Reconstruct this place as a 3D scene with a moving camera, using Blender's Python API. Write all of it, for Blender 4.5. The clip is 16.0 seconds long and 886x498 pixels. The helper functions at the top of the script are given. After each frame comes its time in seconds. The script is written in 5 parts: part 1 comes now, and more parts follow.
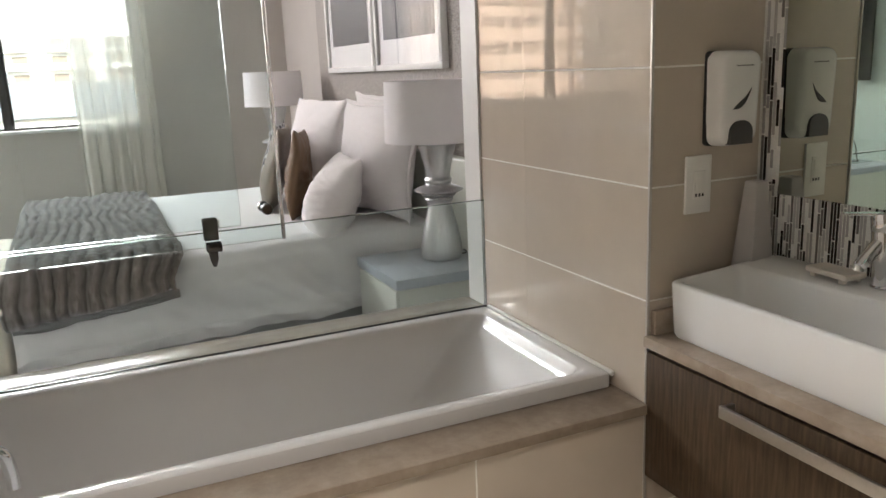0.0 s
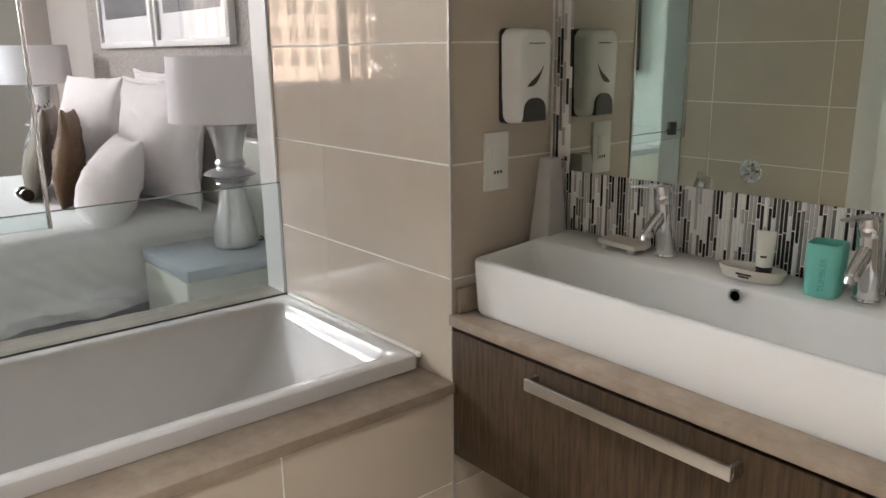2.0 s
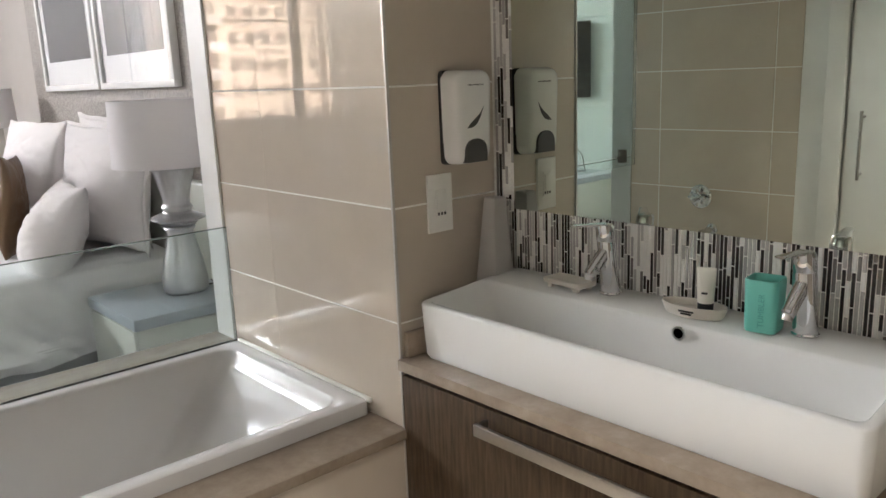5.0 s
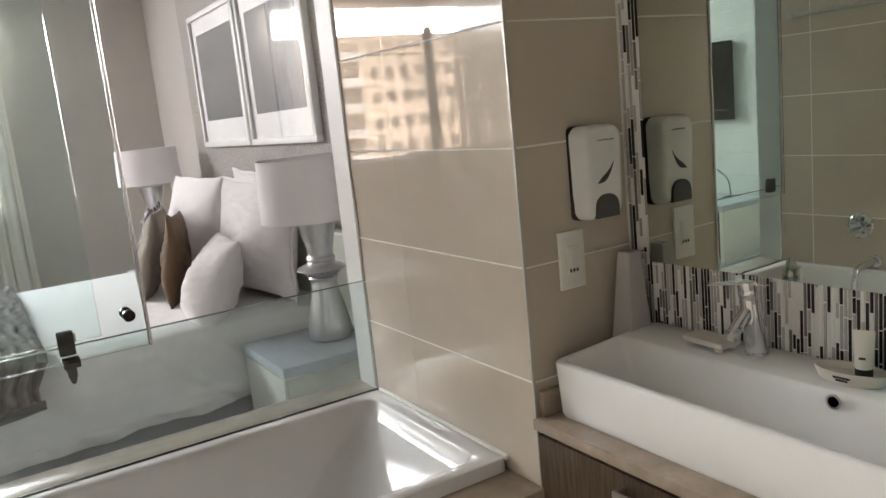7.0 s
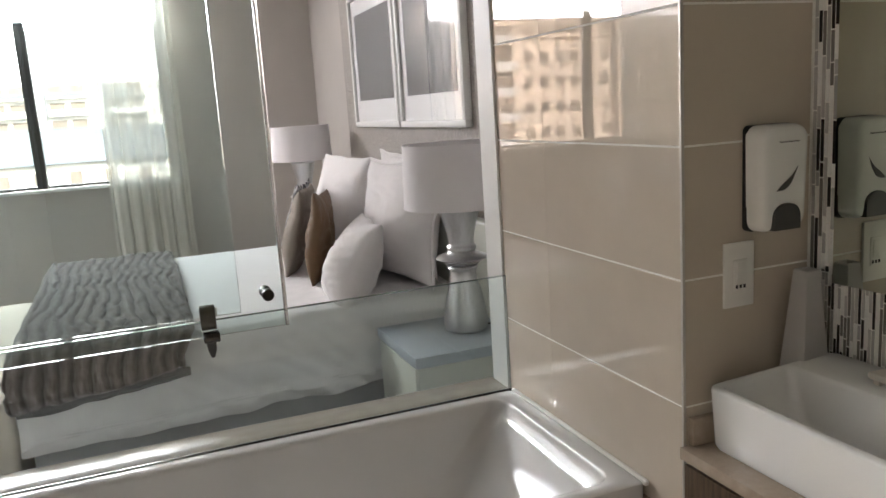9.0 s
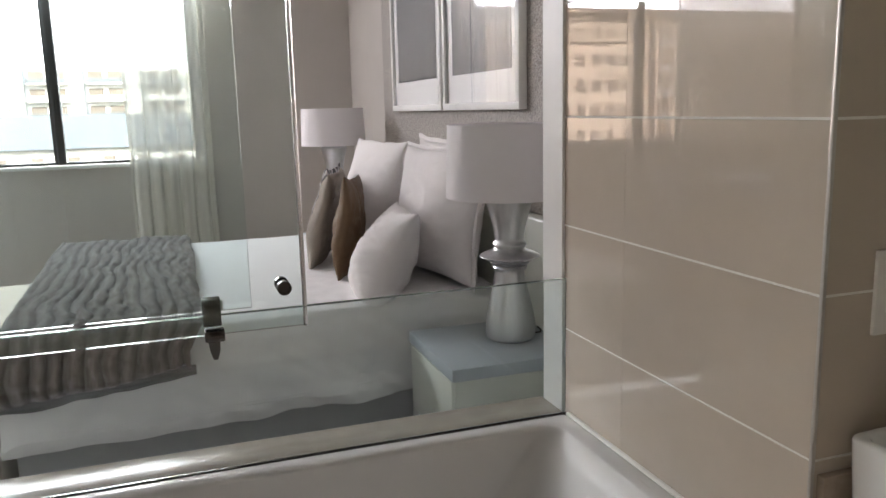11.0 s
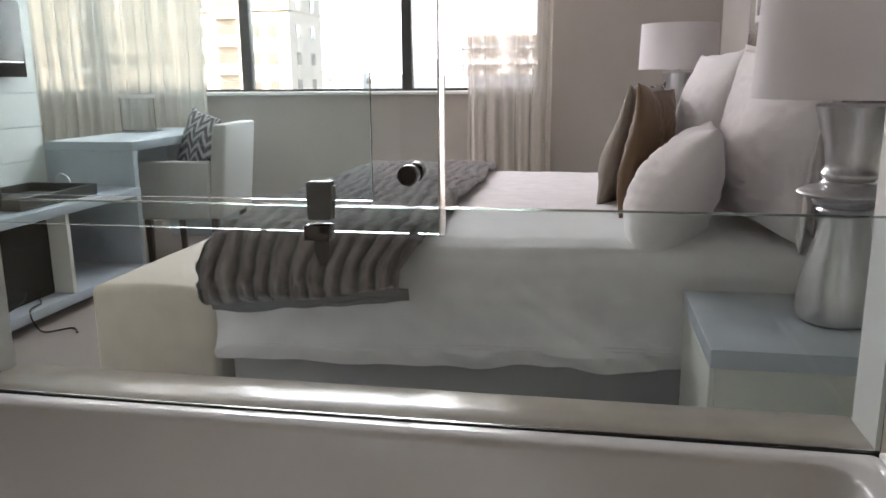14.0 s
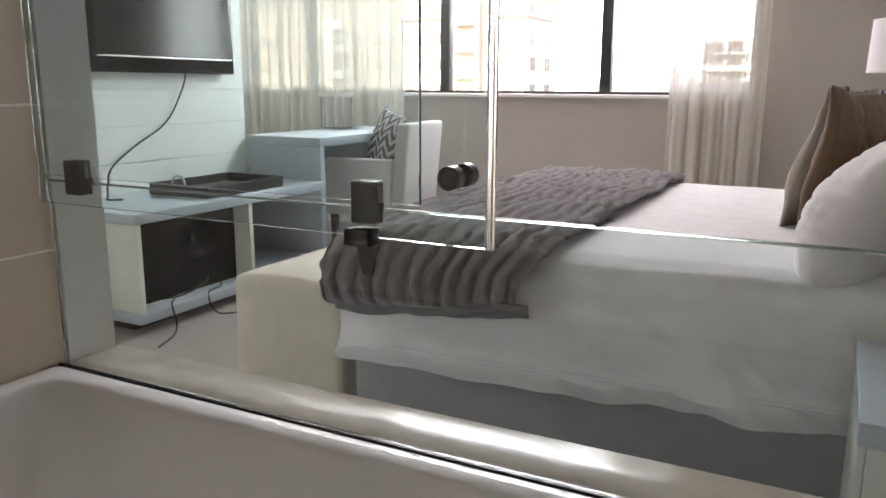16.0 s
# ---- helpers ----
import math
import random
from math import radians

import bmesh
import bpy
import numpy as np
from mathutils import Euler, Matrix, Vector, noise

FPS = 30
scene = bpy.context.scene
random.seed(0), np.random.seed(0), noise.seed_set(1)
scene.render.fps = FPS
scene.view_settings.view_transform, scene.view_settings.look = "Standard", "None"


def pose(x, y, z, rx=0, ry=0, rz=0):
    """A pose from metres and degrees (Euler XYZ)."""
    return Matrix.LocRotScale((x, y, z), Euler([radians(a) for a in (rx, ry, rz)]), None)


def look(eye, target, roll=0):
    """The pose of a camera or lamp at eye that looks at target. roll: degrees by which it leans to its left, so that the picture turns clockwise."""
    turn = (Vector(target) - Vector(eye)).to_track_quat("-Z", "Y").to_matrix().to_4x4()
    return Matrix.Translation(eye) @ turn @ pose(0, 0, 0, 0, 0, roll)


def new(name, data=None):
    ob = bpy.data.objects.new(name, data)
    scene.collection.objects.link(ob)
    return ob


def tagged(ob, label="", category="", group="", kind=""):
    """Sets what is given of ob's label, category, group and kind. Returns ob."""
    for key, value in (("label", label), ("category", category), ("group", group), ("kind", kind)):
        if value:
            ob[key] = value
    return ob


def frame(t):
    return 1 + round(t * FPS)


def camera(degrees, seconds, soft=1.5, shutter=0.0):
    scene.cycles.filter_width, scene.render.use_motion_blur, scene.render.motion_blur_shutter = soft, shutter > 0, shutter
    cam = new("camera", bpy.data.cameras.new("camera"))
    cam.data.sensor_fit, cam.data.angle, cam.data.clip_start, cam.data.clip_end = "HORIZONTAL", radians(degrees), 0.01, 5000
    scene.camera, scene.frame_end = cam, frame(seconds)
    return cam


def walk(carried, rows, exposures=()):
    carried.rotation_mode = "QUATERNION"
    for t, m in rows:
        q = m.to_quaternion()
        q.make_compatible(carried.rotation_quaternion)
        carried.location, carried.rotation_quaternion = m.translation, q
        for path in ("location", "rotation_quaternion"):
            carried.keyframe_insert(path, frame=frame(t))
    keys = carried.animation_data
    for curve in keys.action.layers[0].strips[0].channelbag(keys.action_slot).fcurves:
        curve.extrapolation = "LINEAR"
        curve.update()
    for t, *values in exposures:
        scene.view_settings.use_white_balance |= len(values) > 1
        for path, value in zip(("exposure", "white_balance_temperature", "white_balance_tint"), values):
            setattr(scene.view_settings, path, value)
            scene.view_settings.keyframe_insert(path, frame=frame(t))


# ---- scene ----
cam = camera(59.4, 16.0)
PATH = [
    (0, (0.161, 0.036, 1.374), (0.958, 1.814, 0.922), -2.4),
    (0.5, (0.184, 0.045, 1.376), (1.093, 1.77, 0.927), -1.7),
    (1, (0.205, 0.053, 1.369), (1.19, 1.735, 0.926), -2.2),
    (1.5, (0.208, 0.085, 1.357), (1.324, 1.678, 0.893), -2.2),
    (2, (0.198, 0.107, 1.338), (1.423, 1.608, 0.842), -0.8),
    (2.5, (0.195, 0.105, 1.299), (1.456, 1.555, 0.744), 0.7),
    (3, (0.192, 0.106, 1.266), (1.455, 1.517, 0.624), 1.0),
    (3.5, (0.206, 0.105, 1.276), (1.48, 1.501, 0.624), 0.2),
    (4, (0.243, 0.102, 1.316), (1.549, 1.504, 0.742), -0.7),
    (6.5, (0.275, 0.085, 1.442), (1.419, 1.688, 1.09), -4.4),
    (7, (0.291, 0.085, 1.467), (1.316, 1.766, 1.114), -5.8),
    (7.5, (0.285, 0.083, 1.47), (1.22, 1.814, 1.11), -6.3),
    (8, (0.284, 0.096, 1.471), (1.102, 1.882, 1.094), -5.7),
    (8.5, (0.315, 0.142, 1.481), (1.044, 1.968, 1.115), -4.7),
    (11, (0.421, 0.593, 1.389), (1.056, 2.456, 1.031), -1.4),
    (11.5, (0.471, 0.703, 1.341), (0.981, 2.607, 1.001), -0.5),
    (12, (0.557, 0.783, 1.268), (0.953, 2.713, 0.925), 0.2),
    (12.5, (0.665, 0.886, 1.224), (0.921, 2.84, 0.882), -0.1),
    (13, (0.821, 0.95, 1.207), (0.787, 2.916, 0.842), -0.1),
    (13.5, (0.908, 1.044, 1.183), (0.588, 2.976, 0.776), 0.2),
    (14, (0.94, 1.199, 1.123), (0.584, 3.12, 0.697), -0.5),
    (14.5, (1.022, 1.283, 1.082), (0.676, 3.206, 0.659), -2.4),
    (15, (1.13, 1.336, 1.111), (0.57, 3.205, 0.671), -1.8),
    (15.5, (1.183, 1.36, 1.114), (0.384, 3.141, 0.68), -1.8),
    (16, (1.147, 1.467, 1.097), (0.255, 3.209, 0.686), 0.3),
]
walk(cam, [(t, look(eye, target, roll)) for t, eye, target, roll in PATH],
     [(0, 3.02, 6550, 14), (1, 3.08, 6450, 14), (2, 3.17, 6350, 14), (3, 3.58, 6250, 13), (4, 3.40, 6250, 13), (6.5, 3.14, 6400, 12), (8.5, 2.92, 6450, 13), (11, 2.68, 6400, 15), (13.5, 2.58, 6350, 17), (14.5, 2.66, 6450, 17), (15, 2.68, 6450, 17), (15.5, 2.84, 6500, 17), (16, 2.83, 6500, 17)])

# ---------------------------------------------------------------- light
world = bpy.data.worlds.new("world")
scene.world = world
world.use_nodes = True
wn = world.node_tree
wn.nodes.clear()
sky = wn.nodes.new("ShaderNodeTexSky")
sky.sky_type = "NISHITA"
sky.sun_disc = False
sky.sun_elevation = radians(38)
sky.sun_rotation = radians(205)
sky.air_density, sky.dust_density, sky.ozone_density = 1.0, 4.0, 1.0
bg = wn.nodes.new("ShaderNodeBackground")
bg.inputs["Strength"].default_value = 0.13
wout = wn.nodes.new("ShaderNodeOutputWorld")
wn.links.new(sky.outputs[0], bg.inputs[0])
wn.links.new(bg.outputs[0], wout.inputs[0])

sun_data = bpy.data.lights.new("sun", "SUN")
sun_data.energy = 2.6
sun_data.angle = radians(0.6)
sun_data.color = (1.0, 0.93, 0.82)
sun = new("sun", sun_data)
sun.matrix_world = look((-20, -40, 36), (0, 0, 0))

# added lamp standing in for sky light, in the head of the window opening
win_data = bpy.data.lights.new("added_sky_fill", "AREA")
win_data.shape, win_data.size, win_data.size_y = "RECTANGLE", 4.0, 0.26
win_data.energy = 18.0
win_data.color = (0.98, 0.975, 1.0)
added_sky_fill = new("added_sky_fill", win_data)
added_sky_fill.matrix_world = look((-1.40, 6.80, 2.335), (-1.40, 4.6, 1.2))

# added fill lamp under the bathroom ceiling, where no lamp is known
lamp_data = bpy.data.lights.new("added_fill_light", "AREA")
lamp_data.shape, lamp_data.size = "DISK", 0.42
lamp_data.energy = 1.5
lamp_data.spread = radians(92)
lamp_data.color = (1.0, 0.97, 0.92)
added_fill_light = new("added_fill_light", lamp_data)
added_fill_light.matrix_world = look((0.15, 0.55, 2.43), (0.15, 0.55, 0))


# ---------------------------------------------------------------- materials
class Mat:
    """A node material with a principled surface and a few ways to vary it."""

    def __init__(self, name, color, rough=0.5, metal=0.0, spec=0.5):
        self.m = bpy.data.materials.new(name)
        self.m.use_nodes = True
        self.t = self.m.node_tree
        self.p = self.t.nodes["Principled BSDF"]
        self.p.inputs["Base Color"].default_value = (*color, 1)
        self.p.inputs["Roughness"].default_value = rough
        self.p.inputs["Metallic"].default_value = metal
        self.p.inputs["Specular IOR Level"].default_value = spec
        self.color, self.rough = color, rough
        self.coord = None

    def n(self, kind, **sets):
        node = self.t.nodes.new(kind)
        for key, value in sets.items():
            node.inputs[key.replace("_", " ")].default_value = value
        return node

    def link(self, a, b):
        self.t.links.new(a, b)

    def where(self, scale=(1, 1, 1)):
        if not self.coord:
            self.coord = self.n("ShaderNodeTexCoord")
        mp = self.n("ShaderNodeMapping")
        mp.inputs["Scale"].default_value = scale
        self.link(self.coord.outputs["Object"], mp.inputs["Vector"])
        return mp.outputs[0]

    def noise(self, scale, stretch=(1, 1, 1), detail=4, rough=0.55):
        nz = self.n("ShaderNodeTexNoise", Scale=scale, Detail=detail, Roughness=rough)
        self.link(self.where(stretch), nz.inputs["Vector"])
        return nz.outputs["Fac"]

    def ramp(self, fac, stops):
        r = self.n("ShaderNodeValToRGB")
        el = r.color_ramp.elements
        while len(el) < len(stops):
            el.new(0.5)
        for e, (pos, col) in zip(el, stops):
            e.position, e.color = pos, (*col, 1)
        self.link(fac, r.inputs[0])
        return r.outputs[0]

    def vary(self, scale, lo, hi, stretch=(1, 1, 1), a=0.3, b=0.7, detail=4):
        """Base colour between two factors of the plain colour, by noise."""
        c = self.color
        out = self.ramp(self.noise(scale, stretch, detail),
                        [(a, tuple(v * lo for v in c)), (b, tuple(min(1, v * hi) for v in c))])
        self.link(out, self.p.inputs["Base Color"])
        return out

    def bump(self, height, strength, distance=0.002):
        b = self.n("ShaderNodeBump", Strength=strength, Distance=distance)
        self.link(height, b.inputs["Height"])
        if self.p.inputs["Normal"].links:
            self.link(self.p.inputs["Normal"].links[0].from_socket, b.inputs["Normal"])
        self.link(b.outputs[0], self.p.inputs["Normal"])

    def rough_by(self, scale, lo, hi, stretch=(1, 1, 1)):
        r = self.n("ShaderNodeMapRange")
        self.link(self.noise(scale, stretch), r.inputs["Value"])
        r.inputs["From Min"].default_value, r.inputs["From Max"].default_value = 0.3, 0.7
        r.inputs["To Min"].default_value, r.inputs["To Max"].default_value = lo, hi
        self.link(r.outputs[0], self.p.inputs["Roughness"])


def piece_tint(mat, spread):
    """A slight change of shade from piece to piece."""
    info = mat.n("ShaderNodeObjectInfo")
    mr = mat.n("ShaderNodeMapRange")
    mr.inputs["To Min"].default_value, mr.inputs["To Max"].default_value = 1 - spread, 1 + spread
    mat.link(info.outputs["Random"], mr.inputs["Value"])
    hsv = mat.n("ShaderNodeHueSaturation")
    src = mat.p.inputs["Base Color"]
    if src.links:
        mat.link(src.links[0].from_socket, hsv.inputs["Color"])
    else:
        hsv.inputs["Color"].default_value = src.default_value
    mat.link(mr.outputs[0], hsv.inputs["Value"])
    mat.link(hsv.outputs[0], src)


def wall_tile_material():
    m = Mat("glossy_beige_wall_tile", (0.60, 0.52, 0.425), 0.03, spec=0.6)
    m.vary(3.0, 0.95, 1.05)
    piece_tint(m, 0.03)
    m.rough_by(5, 0.004, 0.014)
    m.bump(m.noise(1.6, detail=1), 0.012, 0.003)
    return m.m


def floor_tile_material():
    m = Mat("beige_floor_tile", (0.76, 0.68, 0.57), 0.35)
    m.vary(9, 0.93, 1.05)
    piece_tint(m, 0.03)
    m.rough_by(12, 0.28, 0.42)
    m.bump(m.noise(160, detail=2), 0.1, 0.001)
    return m.m


def plain(name, color, rough=0.5, metal=0.0, grain=60, lo=0.96, hi=1.03, bump=0.0, dist=0.001, spec=0.5):
    m = Mat(name, color, rough, metal, spec)
    m.vary(grain, lo, hi)
    if bump:
        m.bump(m.noise(grain * 4, detail=3), bump, dist)
    return m.m


def stone_material():
    m = Mat("beige_marble", (0.42, 0.335, 0.25), 0.22)
    a = m.ramp(m.noise(14, detail=8, rough=0.65), [(0.3, (0.285, 0.222, 0.165)), (0.55, (0.355, 0.283, 0.215)), (0.72, (0.42, 0.342, 0.268))])
    m.link(a, m.p.inputs["Base Color"])
    m.rough_by(30, 0.12, 0.25)
    return m.m


def sill_material():
    m = Mat("polished_beige_stone", (0.50, 0.43, 0.36), 0.08, spec=0.2)
    m.vary(16, 0.9, 1.08, detail=8)
    m.rough_by(30, 0.15, 0.20)
    return m.m


def oak_material():
    m = Mat("dark_stained_oak", (0.115, 0.08, 0.052), 0.45, spec=0.2)
    wide = m.noise(7, (1, 14, 1), 6)
    fine = m.noise(85, (1, 22, 1.2), 6, 0.75)
    mx = m.n("ShaderNodeMath")
    mx.operation = "MULTIPLY_ADD"
    m.link(fine, mx.inputs[0])
    mx.inputs[1].default_value = 0.55
    m.link(wide, mx.inputs[2])
    c = m.ramp(mx.outputs[0], [(0.50, (0.034, 0.021, 0.011)), (0.72, (0.063, 0.039, 0.021)), (0.95, (0.100, 0.065, 0.037))])
    m.link(c, m.p.inputs["Base Color"])
    m.bump(fine, 0.25, 0.001)
    m.rough_by(20, 0.38, 0.55)
    return m.m


def fabric(name, color, weave=900, rough=0.9, wrinkle=0.25, lo=0.93, hi=1.04, sheen=0.2, wscale=9, wdist=0.012):
    m = Mat(name, color, rough, spec=0.2)
    m.vary(14, lo, hi)
    m.bump(m.noise(wscale, detail=5, rough=0.6), wrinkle, wdist)
    m.bump(m.noise(weave, detail=1), 0.15, 0.0008)
    m.p.inputs["Sheen Weight"].default_value = sheen
    return m.m


def sheer_material():
    m = Mat("sheer_curtain", (0.76, 0.72, 0.645), 0.9, spec=0.1)
    t = m.t
    tr = m.n("ShaderNodeBsdfTransparent")
    tl = m.n("ShaderNodeBsdfTranslucent", Color=(0.9, 0.88, 0.82, 1))
    mix1 = m.n("ShaderNodeMixShader", Fac=0.11)
    mix2 = m.n("ShaderNodeMixShader")
    m.link(m.p.outputs[0], mix1.inputs[1])
    m.link(tl.outputs[0], mix1.inputs[2])
    r = m.n("ShaderNodeMapRange")
    m.link(m.noise(30, (1, 1, 0.03), 3), r.inputs["Value"])
    r.inputs["To Min"].default_value, r.inputs["To Max"].default_value = 0.66, 0.99
    m.link(r.outputs[0], mix2.inputs["Fac"])
    m.link(tr.outputs[0], mix2.inputs[1])
    m.link(mix1.outputs[0], mix2.inputs[2])
    m.link(mix2.outputs[0], t.nodes["Material Output"].inputs["Surface"])
    return m.m


def glass_material(name, tint, rough=0.0):
    m = Mat(name, tint, rough)
    m.p.inputs["Transmission Weight"].default_value = 1.0
    m.p.inputs["IOR"].default_value = 1.45
    return m.m


def fur_material():
    """Mottled faux fur with shade put into its colour between the sewn ribs; the first cloth coordinate counts the
    ribs.
    """
    m = Mat("ribbed_faux_fur", (0.2, 0.165, 0.145), 0.95, spec=0.15)
    uv = m.n("ShaderNodeUVMap")
    sep = m.n("ShaderNodeSeparateXYZ")
    m.link(uv.outputs[0], sep.inputs[0])
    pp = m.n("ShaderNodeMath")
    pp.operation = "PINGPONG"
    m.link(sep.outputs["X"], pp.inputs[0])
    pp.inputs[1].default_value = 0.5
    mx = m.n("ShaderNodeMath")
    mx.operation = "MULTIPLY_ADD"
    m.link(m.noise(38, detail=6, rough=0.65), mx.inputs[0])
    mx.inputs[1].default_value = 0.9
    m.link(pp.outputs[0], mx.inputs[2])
    # ramp from pale rib crests to valleys painted dark as if shaded
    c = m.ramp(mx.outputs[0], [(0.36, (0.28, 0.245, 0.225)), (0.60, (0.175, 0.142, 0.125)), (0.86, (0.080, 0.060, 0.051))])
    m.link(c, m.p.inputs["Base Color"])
    m.bump(m.noise(70, detail=5, rough=0.7), 0.6, 0.012)
    m.bump(m.noise(260, detail=4, rough=0.7), 0.7, 0.006)
    m.p.inputs["Sheen Weight"].default_value = 0.6
    return m.m


def wallpaper_material():
    m = Mat("textured_wallpaper", (0.42, 0.38, 0.34), 0.5)
    v = m.n("ShaderNodeTexVoronoi", Scale=130.0)
    m.link(m.where(), v.inputs["Vector"])
    c = m.ramp(v.outputs["Distance"], [(0.1, (0.60, 0.56, 0.52)), (0.45, (0.42, 0.38, 0.34)), (0.8, (0.27, 0.24, 0.21))])
    m.link(c, m.p.inputs["Base Color"])
    m.bump(v.outputs["Distance"], 0.9, 0.004)
    m.rough_by(40, 0.25, 0.6)
    return m.m


def art_material():
    m = Mat("dark_grey_print", (0.05, 0.052, 0.056), 0.6)
    nz = m.noise(7, (1, 1, 0.6), 9, 0.75)
    w = m.n("ShaderNodeTexVoronoi", Scale=9.0)
    w.feature = "DISTANCE_TO_EDGE"
    m.link(m.where((1, 1.4, 0.5)), w.inputs["Vector"])
    c = m.ramp(w.outputs["Distance"], [(0.0, (0.17, 0.17, 0.175)), (0.02, (0.055, 0.057, 0.06)), (0.3, (0.035, 0.036, 0.04))])
    mx = m.n("ShaderNodeMix")
    mx.data_type = "RGBA"
    mx.blend_type = "MULTIPLY"
    mx.inputs["Factor"].default_value = 0.6
    m.link(c, mx.inputs["A"])
    m.link(m.ramp(nz, [(0.35, (0.6, 0.6, 0.6)), (0.65, (1.3, 1.3, 1.3))]), mx.inputs["B"])
    m.link(mx.outputs["Result"], m.p.inputs["Base Color"])
    return m.m


def chevron_material():
    m = Mat("grey_chevron_weave", (0.4, 0.4, 0.42), 0.9, spec=0.2)
    sep = m.n("ShaderNodeSeparateXYZ")
    m.link(m.where(), sep.inputs[0])

    def step(kind, a, b):
        node = m.n("ShaderNodeMath")
        node.operation = kind
        for k, v in enumerate((a, b)):
            if isinstance(v, float):
                node.inputs[k].default_value = v
            else:
                m.link(v, node.inputs[k])
        return node.outputs[0]

    zig = step("PINGPONG", sep.outputs["X"], 0.06)
    height = step("ADD", sep.outputs["Z"], step("MULTIPLY", zig, 1.15))
    height = step("ADD", height, step("MULTIPLY", m.noise(16, detail=2), 0.02))
    band = step("PINGPONG", height, 0.034)
    c = m.ramp(step("MULTIPLY", band, 29.0), [(0.30, (0.10, 0.095, 0.10)), (0.42, (0.26, 0.25, 0.26)), (0.62, (0.27, 0.26, 0.27)), (0.74, (0.60, 0.59, 0.58))])
    m.link(c, m.p.inputs["Base Color"])
    m.bump(m.noise(400, detail=1), 0.3, 0.001)
    return m.m


TILE = wall_tile_material()
FTILE = floor_tile_material()
GROUT = plain("pale_grout", (0.88, 0.86, 0.80), 0.85, grain=80)
FGROUT = plain("brown_grout", (0.22, 0.18, 0.14), 0.9, grain=80)
TRIM = plain("satin_aluminium_trim", (0.58, 0.55, 0.51), 0.4, 0.6)
STONE = stone_material()
OAK = oak_material()
SILLSTONE = sill_material()
CERAMIC = plain("white_glazed_ceramic", (0.86, 0.85, 0.825), 0.06, grain=4, lo=0.99, hi=1.01)
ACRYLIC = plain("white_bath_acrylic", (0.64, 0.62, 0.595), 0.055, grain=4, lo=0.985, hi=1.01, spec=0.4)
CHROME = plain("chrome", (0.78, 0.78, 0.79), 0.05, 1.0, grain=6)
STEEL = plain("brushed_steel", (0.55, 0.53, 0.50), 0.30, 1.0, grain=90)
# base colour darkened in place of the dark surroundings the clamps mirror
DARKMETAL = plain("dark_toned_chrome", (0.085, 0.08, 0.075), 0.2, 1.0, grain=20)
BLACK = plain("black_rubber", (0.02, 0.02, 0.02), 0.5, grain=40)
PAINT = plain("warm_white_wall_paint", (0.55, 0.51, 0.47), 0.75, grain=3, lo=0.97, hi=1.02, bump=0.05)
WHITEPAINT = plain("white_satin_paint", (0.86, 0.85, 0.82), 0.45, grain=5)
CEIL = plain("white_ceiling_paint", (0.82, 0.81, 0.79), 0.85, grain=5)
# tone of the unseen back wall, set for the light it bounces forward
BACKWALL = plain("beige_unseen_back_wall", (0.38, 0.325, 0.265), 0.2, grain=6)
CARPET = plain("grey_beige_carpet", (0.33, 0.285, 0.255), 0.95, grain=120, lo=0.75, hi=1.2, bump=0.6, dist=0.006)
PANEL = plain("pale_green_white_panel", (0.78, 0.80, 0.75), 0.4, grain=5)
SHEET = fabric("white_bed_linen", (0.89, 0.868, 0.855), wrinkle=0.38, wscale=7.5, wdist=0.016)
PILLOW = fabric("white_pillow_cotton", (0.89, 0.85, 0.835), wrinkle=0.34, wscale=15, wdist=0.010, lo=0.98, hi=1.01)
BASEFAB = fabric("grey_bed_base_fabric", (0.36, 0.36, 0.35), wrinkle=0.05)
BENCH = fabric("cream_woven_upholstery", (0.66, 0.60, 0.50), weave=350, wrinkle=0.06)
BROWN = fabric("brown_satin_cushion_fabric", (0.17, 0.107, 0.062), rough=0.5, wrinkle=0.8, sheen=0.0)
TAUPE = fabric("taupe_cushion_fabric", (0.36, 0.315, 0.27), wrinkle=0.7, sheen=0.05)
CHAIRFAB = fabric("pale_grey_chair_fabric", (0.54, 0.52, 0.49), wrinkle=0.06)
SHADE = fabric("white_lampshade_fabric", (0.86, 0.82, 0.825), weave=700, wrinkle=0.0, lo=0.99, hi=1.005)
SILVER = Mat("brushed_silver_lamp", (0.60, 0.60, 0.61), 0.32, 1.0)
SILVER.vary(70, 0.92, 1.05, (1, 1, 0.12))
SILVER.bump(SILVER.noise(300, (1, 1, 0.05)), 0.06, 0.001)
SILVER = SILVER.m
FUR = fur_material()
LINING = fabric("grey_plush_lining", (0.20, 0.195, 0.195), wrinkle=0.3)
WALLPAPER = wallpaper_material()
ART = art_material()
CHEVRON = chevron_material()
SHEER = sheer_material()
GLASS = glass_material("green_tinted_glass", (0.885, 0.965, 0.962))
EDGEGLASS = glass_material("green_glass_edge", (0.42, 0.55, 0.50), 0.08)
SEAL = glass_material("clear_plastic_seal", (0.70, 0.67, 0.64), 0.22)
WINGLASS = glass_material("window_glass", (0.97, 0.98, 0.98))
CLEARGLASS = glass_material("clear_glass", (0.98, 0.98, 0.98))
MIRROR = plain("mirror_silver", (0.70, 0.75, 0.68), 0.0, 1.0, grain=1, lo=1, hi=1)
FRAMEMETAL = plain("dark_bronze_window_frame", (0.045, 0.043, 0.042), 0.35, 0.4, grain=30)
LACQUER = plain("pale_blue_grey_lacquer", (0.46, 0.51, 0.55), 0.28, grain=8)
CREAMLAC = plain("cream_white_lacquer", (0.70, 0.71, 0.63), 0.3, grain=8)
